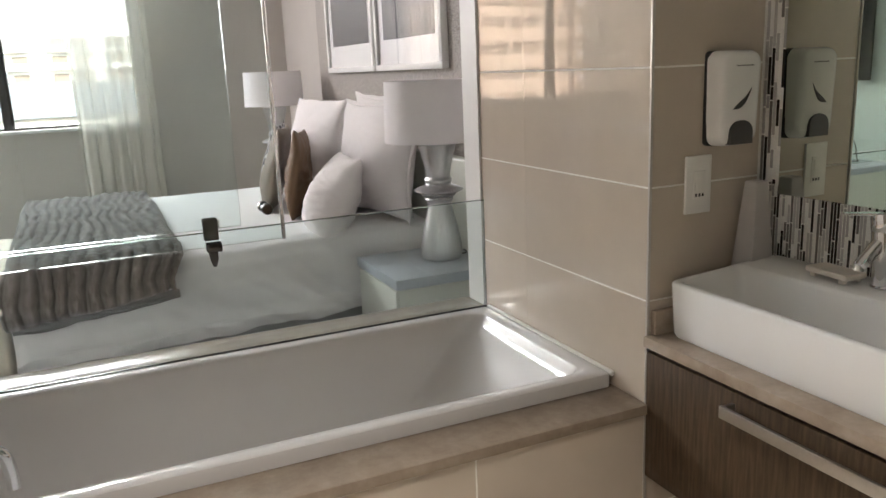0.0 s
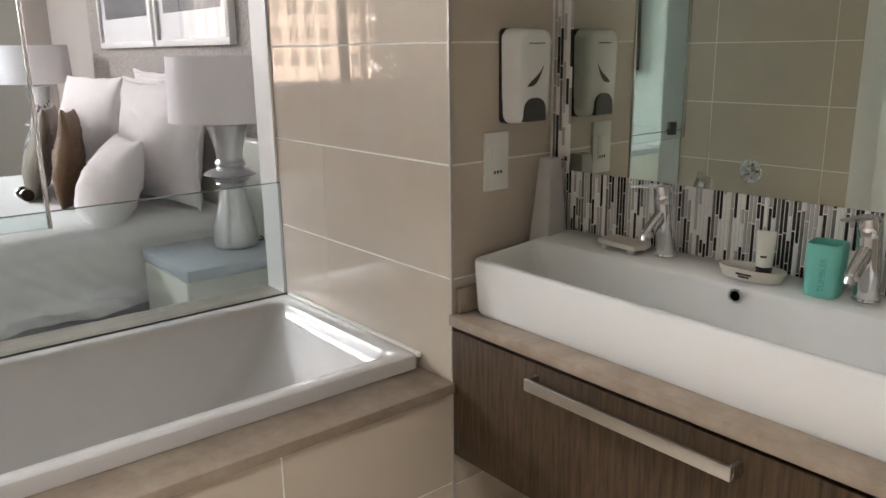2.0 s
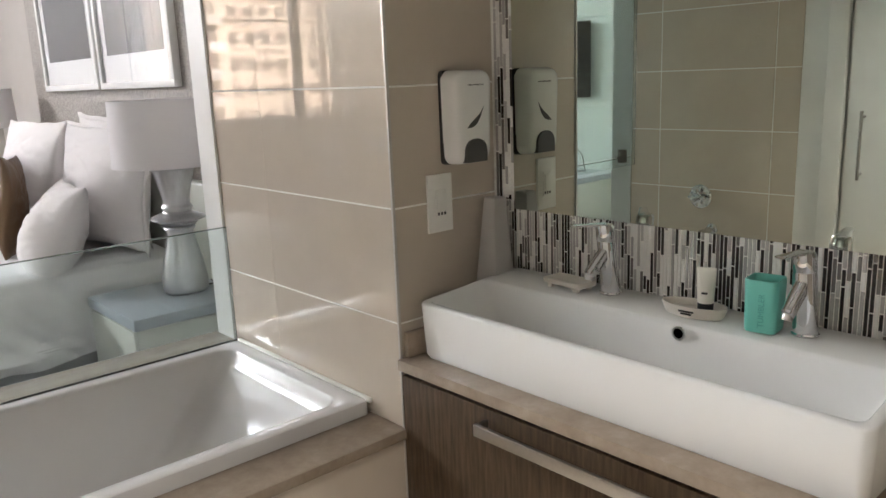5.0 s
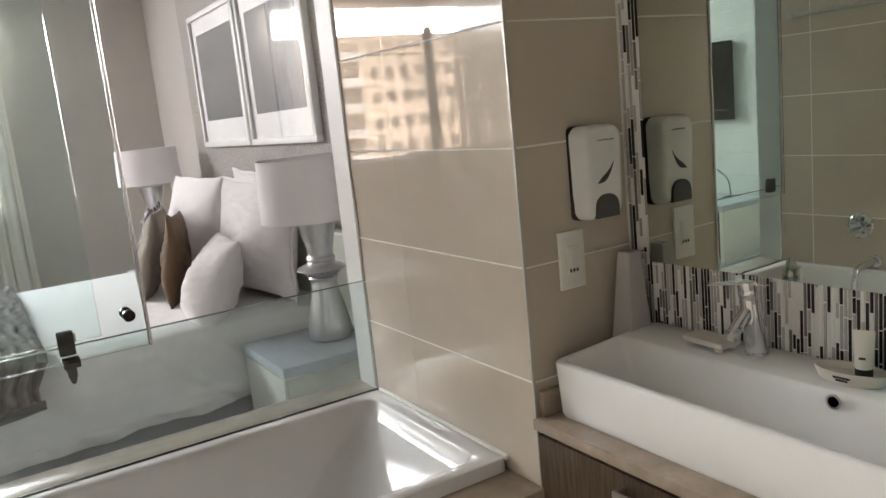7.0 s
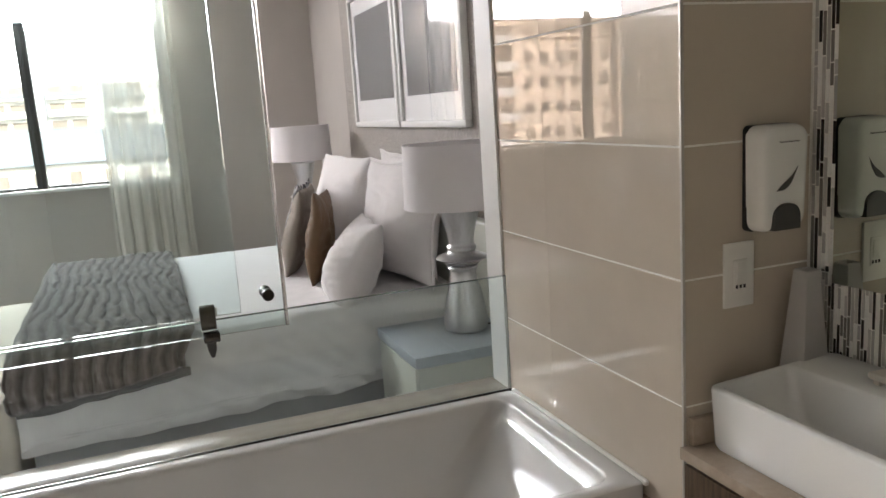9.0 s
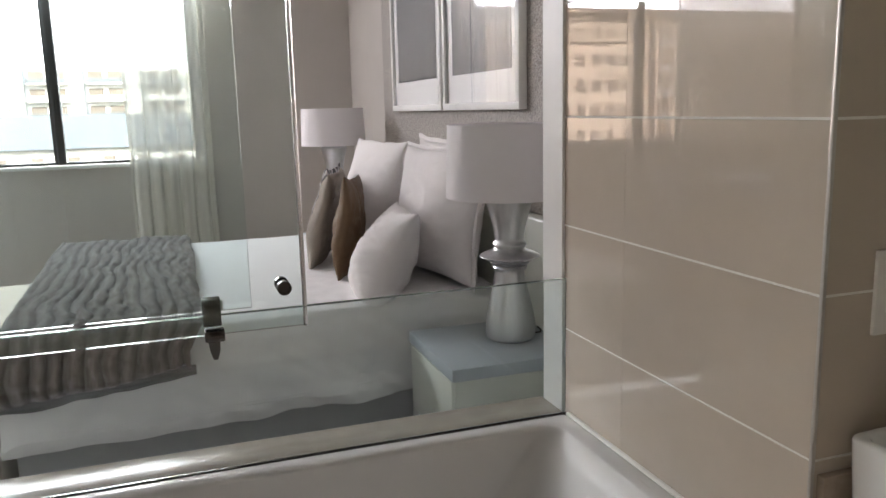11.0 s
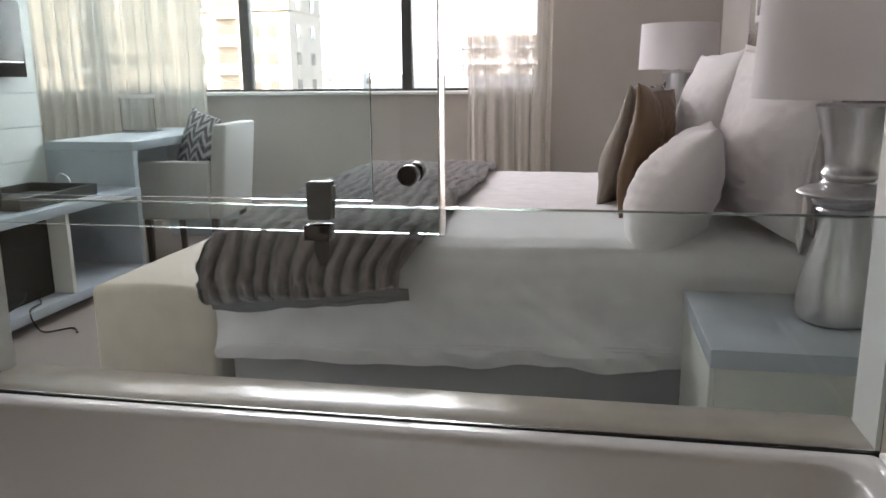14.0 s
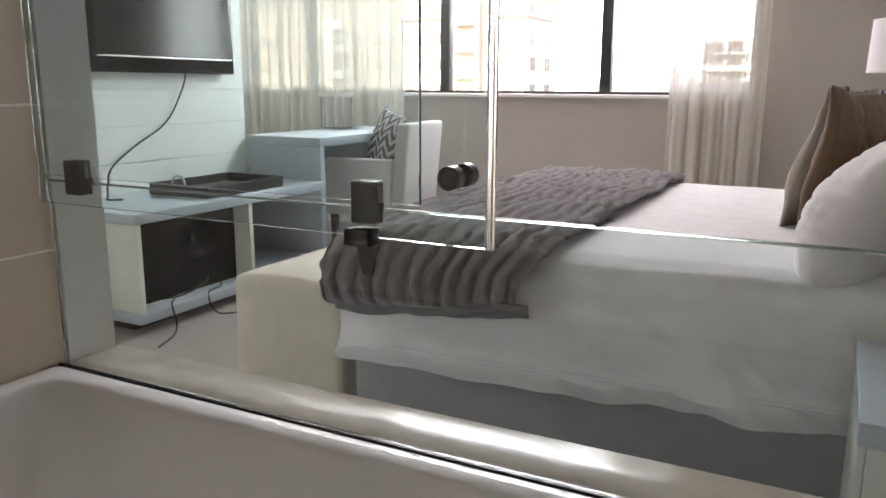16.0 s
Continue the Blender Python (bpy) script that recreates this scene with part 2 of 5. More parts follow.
BLACKGLOSS = plain("black_gloss_panel", (0.008, 0.008, 0.009), 0.06, grain=8)
SCREEN = plain("dark_tv_screen", (0.012, 0.012, 0.013), 0.12, grain=3)
TRAYBLACK = plain("black_wooden_tray", (0.018, 0.016, 0.015), 0.35, grain=30)
DEEPBLACK = plain("deep_black_panel", (0.006, 0.006, 0.007), 0.25, grain=12, spec=0.15)
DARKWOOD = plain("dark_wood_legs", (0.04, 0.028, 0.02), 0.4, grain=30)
PLASTIC = plain("white_dispenser_plastic", (0.87, 0.86, 0.83), 0.2, grain=6)
GREYPLASTIC = plain("smoked_grey_plastic", (0.085, 0.083, 0.08), 0.18, grain=20)
PLATE = plain("cream_socket_plate", (0.84, 0.82, 0.77), 0.3, grain=10)
TEAL = plain("turquoise_rubber", (0.19, 0.60, 0.50), 0.45, grain=10)
TEALDARK = plain("dark_turquoise_lettering", (0.10, 0.42, 0.36), 0.5, grain=10)
CREAM = plain("cream_ceramic", (0.72, 0.66, 0.58), 0.3, grain=12)
TUBE = plain("cream_plastic_tube", (0.80, 0.77, 0.68), 0.3, grain=12)
INK = plain("dark_ink", (0.03, 0.025, 0.02), 0.6, grain=12)
GREYVASE = plain("grey_matt_ceramic", (0.53, 0.505, 0.48), 0.35, grain=10)
WIRE = plain("black_cable_rubber", (0.012, 0.012, 0.012), 0.5, grain=20)
SAND = plain("sand_facade_render", (0.62, 0.51, 0.41), 0.9, grain=0.4, lo=0.9, hi=1.06)
EAVE = plain("brown_painted_eave", (0.30, 0.235, 0.19), 0.8, grain=0.5)
WHITEFAC = plain("white_facade_render", (0.72, 0.70, 0.66), 0.9, grain=0.3, lo=0.9, hi=1.05)
DARKWIN = plain("dark_window_glazing", (0.17, 0.14, 0.12), 0.15, grain=0.5)
GREYROOF = plain("grey_metal_roof", (0.15, 0.16, 0.17), 0.9, grain=0.5, spec=0.1)
CITY = plain("hazy_pale_facade", (0.58, 0.56, 0.54), 0.9, grain=0.2, lo=0.85, hi=1.1)
ASPHALT = plain("asphalt_ground", (0.06, 0.06, 0.06), 0.9, grain=0.2, lo=0.8, hi=1.3)

MOSAIC = [plain("mosaic_white", (0.84, 0.83, 0.79), 0.12, grain=40), plain("mosaic_grey", (0.52, 0.50, 0.47), 0.12, grain=40),
          plain("mosaic_brown", (0.032, 0.027, 0.024), 0.08, grain=40), plain("mosaic_silver", (0.68, 0.66, 0.63), 0.2, 0.4, grain=40),
          plain("mosaic_taupe", (0.20, 0.185, 0.17), 0.1, grain=40)]


# ---------------------------------------------------------------- mesh helpers
def mesh_of(name, bm, mat, smooth=True, angle=35):
    bmesh.ops.recalc_face_normals(bm, faces=bm.faces)
    me = bpy.data.meshes.new(name)
    if smooth:
        for f in bm.faces:
            f.smooth = True
        for e in bm.edges:
            if len(e.link_faces) == 2 and e.calc_face_angle(0) > radians(angle):
                e.smooth = False
    bm.to_mesh(me)
    bm.free()
    me.materials.append(mat)
    return me


def thing(name, label, category, at=(0, 0, 0), rz=0, group="", kind=""):
    """An empty at a thing's base, to which its parts are joined."""
    ob = new(name)
    ob.empty_display_size = 0.05
    ob.matrix_world = pose(*at, 0, 0, rz)
    return tagged(ob, label, category, group, kind)


def part(name, bm, mat, parent=None, label="", smooth=True, angle=35):
    ob = new(name, mesh_of(name, bm, mat, smooth, angle))
    if parent:
        ob.parent = parent
    return tagged(ob, label)


def single(name, bm, mat, label, category, kind="", smooth=True, group="", angle=35):
    return tagged(new(name, mesh_of(name, bm, mat, smooth, angle)), label, category, group, kind)


def box(x0, x1, y0, y1, z0, z1, bevel=0.0, seg=2, bm=None):
    bm = bm or bmesh.new()
    made = bmesh.ops.create_cube(bm, size=1)["verts"]
    for v in made:
        v.co = ((x0 + x1) / 2 + v.co.x * (x1 - x0), (y0 + y1) / 2 + v.co.y * (y1 - y0), (z0 + z1) / 2 + v.co.z * (z1 - z0))
    if bevel:
        edges = list({e for v in made for e in v.link_edges})
        bmesh.ops.bevel(bm, geom=edges, offset=bevel, segments=seg, profile=0.5, affect="EDGES")
    return bm


def lathe(profile, steps=48, bm=None, at=(0, 0), close=True):
    """A turned shape from (radius, height) pairs."""
    bm = bm or bmesh.new()
    rings = []
    for r, z in profile:
        rings.append([bm.verts.new((at[0] + r * math.cos(2 * math.pi * k / steps), at[1] + r * math.sin(2 * math.pi * k / steps), z)) for k in range(steps)])
    for a, b in zip(rings, rings[1:]):
        for k in range(steps):
            bm.faces.new((a[k], a[(k + 1) % steps], b[(k + 1) % steps], b[k]))
    if close:
        bm.faces.new(list(reversed(rings[0])))
        bm.faces.new(rings[-1])
    return bm


def smooth_profile(points, per=6):
    """Catmull-Rom through (radius, height) pairs."""
    out = []
    pts = [points[0]] + list(points) + [points[-1]]
    for i in range(1, len(pts) - 2):
        p0, p1, p2, p3 = (Vector(p) for p in pts[i - 1:i + 3])
        for k in range(per):
            t = k / per
            out.append(tuple(0.5 * ((2 * p1) + (p2 - p0) * t + (2 * p0 - 5 * p1 + 4 * p2 - p3) * t * t + (3 * p1 - p0 - 3 * p2 + p3) * t ** 3)))
    out.append(tuple(points[-1]))
    return out


def rod(a, b, r, steps=16, bm=None, r2=None):
    bm = bm or bmesh.new()
    a, b = Vector(a), Vector(b)
    turn = (b - a).to_track_quat("Z", "Y")
    rings = []
    for p, rad in ((a, r), (b, r2 or r)):
        rings.append([bm.verts.new(p + turn @ Vector((rad * math.cos(2 * math.pi * k / steps), rad * math.sin(2 * math.pi * k / steps), 0))) for k in range(steps)])
    for k in range(steps):
        bm.faces.new((rings[0][k], rings[0][(k + 1) % steps], rings[1][(k + 1) % steps], rings[1][k]))
    bm.faces.new(list(reversed(rings[0])))
    bm.faces.new(rings[1])
    return bm


def tube(points, r, steps=8, bm=None, per=6):
    """A bent round bar along a smooth line through the points."""
    bm = bm or bmesh.new()
    P = [Vector(p) for p in points]
    line = []
    Q = [P[0]] + P + [P[-1]]
    for i in range(1, len(Q) - 2):
        p0, p1, p2, p3 = Q[i - 1:i + 3]
        for k in range(per):
            t = k / per
            line.append(0.5 * ((2 * p1) + (p2 - p0) * t + (2 * p0 - 5 * p1 + 4 * p2 - p3) * t * t + (3 * p1 - p0 - 3 * p2 + p3) * t ** 3))
    line.append(P[-1])
    rings = []
    for i, p in enumerate(line):
        d = (line[min(i + 1, len(line) - 1)] - line[max(i - 1, 0)]).normalized()
        side = d.orthogonal().normalized() if i == 0 else (side - d * side.dot(d)).normalized()
        up = d.cross(side)
        rings.append([bm.verts.new(p + r * (math.cos(2 * math.pi * k / steps) * side + math.sin(2 * math.pi * k / steps) * up)) for k in range(steps)])
    for a, b in zip(rings, rings[1:]):
        for k in range(steps):
            bm.faces.new((a[k], a[(k + 1) % steps], b[(k + 1) % steps], b[k]))
    bm.faces.new(list(reversed(rings[0])))
    bm.faces.new(rings[-1])
    return bm


def rrect(x0, x1, y0, y1, r, z, n=6):
    """A ring of points round a rectangle with round corners."""
    out = []
    for cx, cy, a0 in ((x1 - r, y1 - r, 0), (x0 + r, y1 - r, 90), (x0 + r, y0 + r, 180), (x1 - r, y0 + r, 270)):
        for k in range(n + 1):
            a = radians(a0 + 90 * k / n)
            out.append((cx + r * math.cos(a), cy + r * math.sin(a), z))
    return out


def loft(rings, bm=None, cap_start=False, cap_end=False):
    bm = bm or bmesh.new()
    vs = [[bm.verts.new(p) for p in ring] for ring in rings]
    for a, b in zip(vs, vs[1:]):
        n = len(a)
        for k in range(n):
            bm.faces.new((a[k], a[(k + 1) % n], b[(k + 1) % n], b[k]))
    if cap_start:
        bm.faces.new(list(reversed(vs[0])))
    if cap_end:
        bm.faces.new(vs[-1])
    return bm


def sheet(nu, nv, f, bm=None, thick=0.0):
    """A grid of points f(u, v), u and v from 0 to 1; with a thickness it gets a back along the normals."""
    bm = bm or bmesh.new()
    vs = [[bm.verts.new(f(i / nu, j / nv)) for j in range(nv + 1)] for i in range(nu + 1)]
    for i in range(nu):
        for j in range(nv):
            bm.faces.new((vs[i][j], vs[i + 1][j], vs[i + 1][j + 1], vs[i][j + 1]))
    if thick:
        bm.normal_update()
        back = [[bm.verts.new(v.co - v.normal * thick) for v in row] for row in vs]
        for i in range(nu):
            for j in range(nv):
                bm.faces.new((back[i][j], back[i][j + 1], back[i + 1][j + 1], back[i + 1][j]))
        for i in range(nu):
            for j in (0, nv):
                bm.faces.new((vs[i][j], back[i][j], back[i + 1][j], vs[i + 1][j]))
        for j in range(nv):
            for i in (0, nu):
                bm.faces.new((vs[i][j], vs[i][j + 1], back[i][j + 1], back[i][j]))
    return bm


def label_text(words, size, m, mat, name="lettering", parent=None):
    """Flat raised lettering as a mesh."""
    cu = bpy.data.curves.new(name, "FONT")
    cu.body, cu.size, cu.extrude, cu.align_x, cu.align_y = words, size, 0.0003, "CENTER", "CENTER"
    tmp = bpy.data.objects.new(name, cu)
    me = bpy.data.meshes.new_from_object(tmp)
    bpy.data.objects.remove(tmp)
    me.materials.clear()
    me.materials.append(mat)
    ob = new(name, me)
    if parent:
        ob.parent = parent
    ob.matrix_local = m
    return ob


tile_meshes = {}


def tile_piece(w, h, d, mat, gap, gap_u):
    """One tile, lying in its own x and y, its face at z = d; alike tiles share a mesh."""
    key = (round(w, 3), round(h, 3), d, mat.name, gap_u)
    if key not in tile_meshes:
        bm = bmesh.new()
        g, k, b = gap / 2, gap_u / 2, 0.0006
        low = [bm.verts.new(p) for p in ((k, g, 0), (w - k, g, 0), (w - k, h - g, 0), (k, h - g, 0))]
        mid = [bm.verts.new((v.co.x, v.co.y, d - b)) for v in low]
        top = [bm.verts.new((x, y, d)) for x, y in ((k + b, g + b), (w - k - b, g + b), (w - k - b, h - g - b), (k + b, h - g - b))]
        for a, c in ((low, mid), (mid, top)):
            for k in range(4):
                bm.faces.new((a[k], a[(k + 1) % 4], c[(k + 1) % 4], c[k]))
        bm.faces.new(top)
        tile_meshes[key] = mesh_of("tile", bm, mat, False)
    return tile_meshes[key]


def cuts(lo, hi, first, step):
    at = [lo]
    p = first - math.ceil((first - lo) / step) * step
    while p < hi - 0.004:
        if p > lo + 0.004:
            at.append(p)
        p += step
    return at + [hi]


def tiles(parent, corner, u, v, us, vs, mat, depth=0.0014, gap=0.0052, name="tile", upright=0.0052):
    """Tiles on a plane: corner is where u = v = 0; u and v are unit vectors; us and vs are the joints."""
    u, v = Vector(u), Vector(v)
    n = u.cross(v)
    rot = Matrix((u, v, n)).transposed().to_4x4()
    for a, b in zip(us, us[1:]):
        for c, d in zip(vs, vs[1:]):
            ob = new(name, tile_piece(b - a, d - c, depth, mat, gap, upright))
            ob.parent = parent
            ob.matrix_local = Matrix.Translation(Vector(corner) + a * u + c * v) @ rot


# ---------------------------------------------------------------- structure: bathroom
XE, YP, XM, XL = 1.445, 1.60, 1.805, -0.31
TD = 0.0014
YB, XH, YF, XT = 2.65, 1.80, 6.80, -2.12


def structure(name, bm, mat, label, category="wall", smooth=False):
    return single(name, bm, mat, label, category, "structure", smooth)


bath_floor = structure("floor_bathroom", box(-0.5, 2.1, -1.4, 2.53, -0.1, -0.0014), FGROUT, "beige ceramic floor tiles with brown grout", "floor")
pillar = structure("wall_pillar", box(XE + TD, 2.2, YP + TD, 2.53, -0.1, 2.6), GROUT, "glossy beige tiled wall at the end of the bath")
wall_mirror = structure("wall_mirror_side", box(XM + 0.012, 2.2, -1.4, YP + 0.006, -0.1, 2.6), GROUT, "tiled wall behind the vanity and mirror")
wall_left = structure("wall_bath_left", box(-0.52, XL - TD, 1.62, 2.53, -0.1, 2.6), GROUT, "glossy beige tiled wall beside the bath")
structure("wall_bath_white", box(-0.52, XL, -1.4, 1.62, -0.1, 2.6), WHITEPAINT, "white painted bathroom wall with a door")
structure("wall_bath_back", box(-0.52, 2.2, -1.6, -1.4, -0.1, 2.6), BACKWALL, "unseen bathroom wall, its beige set for bounced light")
structure("ceiling_bathroom", box(-0.52, 2.2, -1.6, 2.53, 2.5, 2.6), CEIL, "white painted bathroom ceiling", "ceiling")
structure("wall_divider_right", box(XE - 0.008, 2.2, 2.53, YB, -0.1, 2.7), WHITEPAINT, "white painted reveal and wall beside the glass")
structure("wall_divider_left", box(-3.5, XL + 0.004, 2.53, YB, -0.1, 2.7), WHITEPAINT, "white painted wall beside the glass opening")
structure("wall_divider_low", box(XL + 0.004, XE - 0.008, 2.53, YB, -0.1, 0.47), WHITEPAINT, "low painted wall under the glass")
structure("wall_divider_top", box(XL + 0.004, XE - 0.008, 2.50, YB, 2.36, 2.7), WHITEPAINT, "painted wall above the glass")
structure("sill_bath_glass", box(XL + 0.006, XE - 0.01, 2.503, 2.66, 0.47, 0.506, 0.003), SILLSTONE, "polished beige stone sill under the glass", "sill", True)
trim = structure("trim_tile_corner", box(XE - 0.004, XE + 0.004, YP - 0.004, YP + 0.004, 0.0, 2.5, 0.0015), TRIM, "satin metal tile corner trim", "trim", True)
structure("trim_glass_channel", box(XL + 0.006, XE - 0.01, 2.495, 2.503, 0.495, 0.512, 0.001), DARKMETAL, "dark seal strip at the foot of the glass", "trim")

apron = structure("wall_bath_apron", box(XL + 0.002, XE + 0.004, YP + TD, 1.70, -0.1, 0.44), GROUT, "beige tiled bath panel")
ledge = structure("ledge_bath", box(XL + 0.001, XE - 0.001, YP - 0.013, 1.76, 0.44, 0.47, 0.004), STONE, "beige marble ledge round the bath", "ledge", True)

# made-up fitting, out of view, to carry the added fill lamp
lamp = thing("added_lamp_fitting", "made-up round fitting for the added fill lamp", "ceiling light", (0.15, 0.55, 2.5))
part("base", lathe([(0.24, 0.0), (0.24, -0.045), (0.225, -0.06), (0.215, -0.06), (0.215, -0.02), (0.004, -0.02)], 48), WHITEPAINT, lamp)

# bathroom door in the white wall
door = tagged(thing("door_1", "white painted door with a slim steel bar handle", "door", (XL, 0, 0)), kind="structure")
part("door_leaf", box(0.004, 0.034, 0.55, 1.40, 0.01, 2.05, 0.003), WHITEPAINT, door)
for y0, y1, z0, z1 in ((1.42, 1.50, 0, 2.13), (0.46, 0.54, 0, 2.13), (0.54, 1.42, 2.06, 2.13)):
    part("door_frame", box(0.002, 0.045, y0, y1, z0, z1, 0.004), WHITEPAINT, door)
bm = rod((0.075, 1.33, 0.86), (0.075, 1.33, 1.16), 0.007)
for z in (0.885, 1.135):
    rod((0.03, 1.33, z), (0.075, 1.33, z), 0.006, bm=bm)
part("door_handle", bm, STEEL, door, "slim steel bar handle")


# ---------------------------------------------------------------- structure: bedroom
structure("floor_bedroom", box(-3.6, 2.2, 2.53, 7.0, -0.1, 0.0), CARPET, "grey beige carpet on the bedroom floor", "floor")
structure("ceiling_bedroom", box(-3.6, 2.2, 2.53, 7.0, 2.6, 2.7), CEIL, "white bedroom ceiling", "ceiling")
structure("wall_head", box(XH, 2.2, YB, 7.0, -0.1, 2.7), PAINT, "warm beige painted wall behind the bed")
structure("wall_head_panel", box(1.752, XH, YB, 5.62, 0, 2.6, 0.004), WALLPAPER, "silver beige textured wallpaper panel behind the bed")
structure("wall_window_low", box(-3.6, XH, YF, 7.0, -0.1, 1.03), PAINT, "painted wall below the bedroom window")
structure("wall_window_top", box(-3.6, XH, YF, 7.0, 2.575, 2.7), PAINT, "painted wall above the bedroom window")
structure("wall_window_right", box(0.635, XH, YF, 7.0, 1.03, 2.575), PAINT, "painted wall beside the bedroom window")
structure("wall_alcove", box(-3.7, -3.5, YB, 7.0, -0.1, 2.7), PAINT, "painted bedroom wall")
tv_wall = structure("wall_tv", box(-3.5, XT - 0.012, YB, 5.19, -0.1, 2.7), PANEL, "pale panelled wall behind the television")
edges = cuts(0.0, 2.6, 0.885, 0.185)
for z0, z1 in zip(edges, edges[1:]):
    part("panel", box(XT - 0.012, XT, YB + 0.001, 5.19, z0 + 0.0015, z1 - 0.0015, 0.001, 1), PANEL, tv_wall)
structure("sill_window", box(-3.5, 0.66, 6.745, 6.80, 1.02, 1.046, 0.004), WHITEPAINT, "white window board", "sill", True)
structure("baseboard_window", box(-3.4, XH - 0.05, 6.785, 6.80, 0, 0.09, 0.003), WHITEPAINT, "white skirting board under the window", "baseboard", True)

win = tagged(thing("window_1", "wide aluminium window with dark frame bars", "window", (0, 6.86, 0)), kind="structure")
bars = [-3.5, -2.88, -1.630, -0.395, 0.575]
for x in bars:
    part("mullion", box(x, x + 0.075, -0.03, 0.05, 1.046, 2.575, 0.004), FRAMEMETAL, win)
for z0, z1 in ((1.046, 1.064), (2.525, 2.575)):
    for a, b in zip(bars, bars[1:]):
        part("window_frame", box(a + 0.075, b, -0.03, 0.05, z0, z1, 0.003), FRAMEMETAL, win)
for a, b in zip(bars, bars[1:]):
    pane = part("pane", box(a + 0.07, b + 0.005, 0.006, 0.012, 1.06, 2.53), WINGLASS, win, smooth=False)
    pane.visible_shadow = False


# ---------------------------------------------------------------- bath
def bath():
    t = thing("bathtub", "white acrylic bathtub with a broad flat rim", "bathtub")
    x0, x1, y0, y1, top = XL + 0.008, XE - 0.012, 1.735, 2.494, 0.512
    rings = [rrect(x0, x1, y0, y1, 0.018, 0.471), rrect(x0, x1, y0, y1, 0.018, top - 0.012), rrect(x0 + 0.003, x1 - 0.003, y0 + 0.003, y1 - 0.003, 0.016, top - 0.003),
             rrect(x0 + 0.011, x1 - 0.011, y0 + 0.011, y1 - 0.011, 0.013, top)]
    ix0, ix1, iy0, iy1 = x0 + 0.06, x1 - 0.062, y0 + 0.056, y1 - 0.06
    rings += [rrect(ix0 - 0.008, ix1 + 0.008, iy0 - 0.008, iy1 + 0.008, 0.062, top), rrect(ix0 - 0.002, ix1 + 0.002, iy0 - 0.002, iy1 + 0.002, 0.058, top - 0.004),
              rrect(ix0, ix1, iy0, iy1, 0.056, top - 0.014)]
    for k in range(1, 9):
        f = k / 8
        rings.append(rrect(ix0 + 0.10 * f, ix1 - 0.30 * f, iy0 + 0.055 * f, iy1 - 0.055 * f, 0.056 + 0.03 * f, top - 0.014 - 0.33 * f))
    rings.append(rrect(ix0 + 0.13, ix1 - 0.335, iy0 + 0.085, iy1 - 0.085, 0.075, 0.148))
    rings.append(rrect(ix0 + 0.20, ix1 - 0.41, iy0 + 0.14, iy1 - 0.14, 0.05, 0.140))
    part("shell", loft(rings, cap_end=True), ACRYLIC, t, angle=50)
    part("drain", lathe([(0.035, 0.141), (0.035, 0.146), (0.028, 0.149), (0.004, 0.149)], 32, at=(0.32, 2.11)), CHROME, t, "chrome drain")
    part("maker_mark", box(1.395, 1.402, 2.02, 2.07, 0.512, 0.5124), STEEL, t, "small grey moulded mark")
    return t


bath()
seal = structure("trim_bath_seal", box(XE - 0.014, XE - 0.001, 1.735, 2.494, 0.500, 0.515, 0.004), GROUT, "sealant line between bath and tiles", "trim", True)


def bath_mixer():
    t = thing("bath_mixer", "chrome round wall mixer with a cross handle", "tap", (XL, 2.10, 0.715))
    bm = lathe([(0.062, 0), (0.062, 0.006), (0.055, 0.012), (0.03, 0.014), (0.03, 0.05), (0.026, 0.054), (0.004, 0.055)], 40)
    bm.transform(Matrix.Rotation(radians(90), 4, "Y"))
    part("plate", bm, CHROME, t)
    bm = rod((0.045, -0.045, 0), (0.045, 0.045, 0), 0.009)
    rod((0.045, 0, -0.045), (0.045, 0, 0.045), 0.009, bm=bm)
    part("handle", bm, CHROME, t)


def bath_spout():
    t = thing("bath_spout", "chrome tubular bath spout on the tiled wall", "tap", (XL, 2.03, 0.550))
    bm = lathe([(0.030, 0), (0.030, 0.006), (0.02, 0.01)], 32)
    bm.transform(Matrix.Rotation(radians(90), 4, "Y"))
    part("plate", bm, CHROME, t)
    part("pipe", tube([(0.005, 0, 0), (0.08, 0, 0), (0.15, 0, -0.006), (0.190, 0, -0.028), (0.202, 0, -0.075), (0.203, 0, -0.12)], 0.016, 16), CHROME, t)


bath_mixer()
bath_spout()


def towel_rail():
    t = thing("towel_rail", "slim chrome towel rail on the tiled wall", "rail", (XL, 0, 1.74))
    part("bar", rod((0.07, 1.70, 0), (0.07, 2.42, 0), 0.009), STEEL, t)
    for y in (1.73, 2.40):
        part("bracket", rod((0.0, y, 0), (0.080, y, 0), 0.012), STEEL, t)


towel_rail()


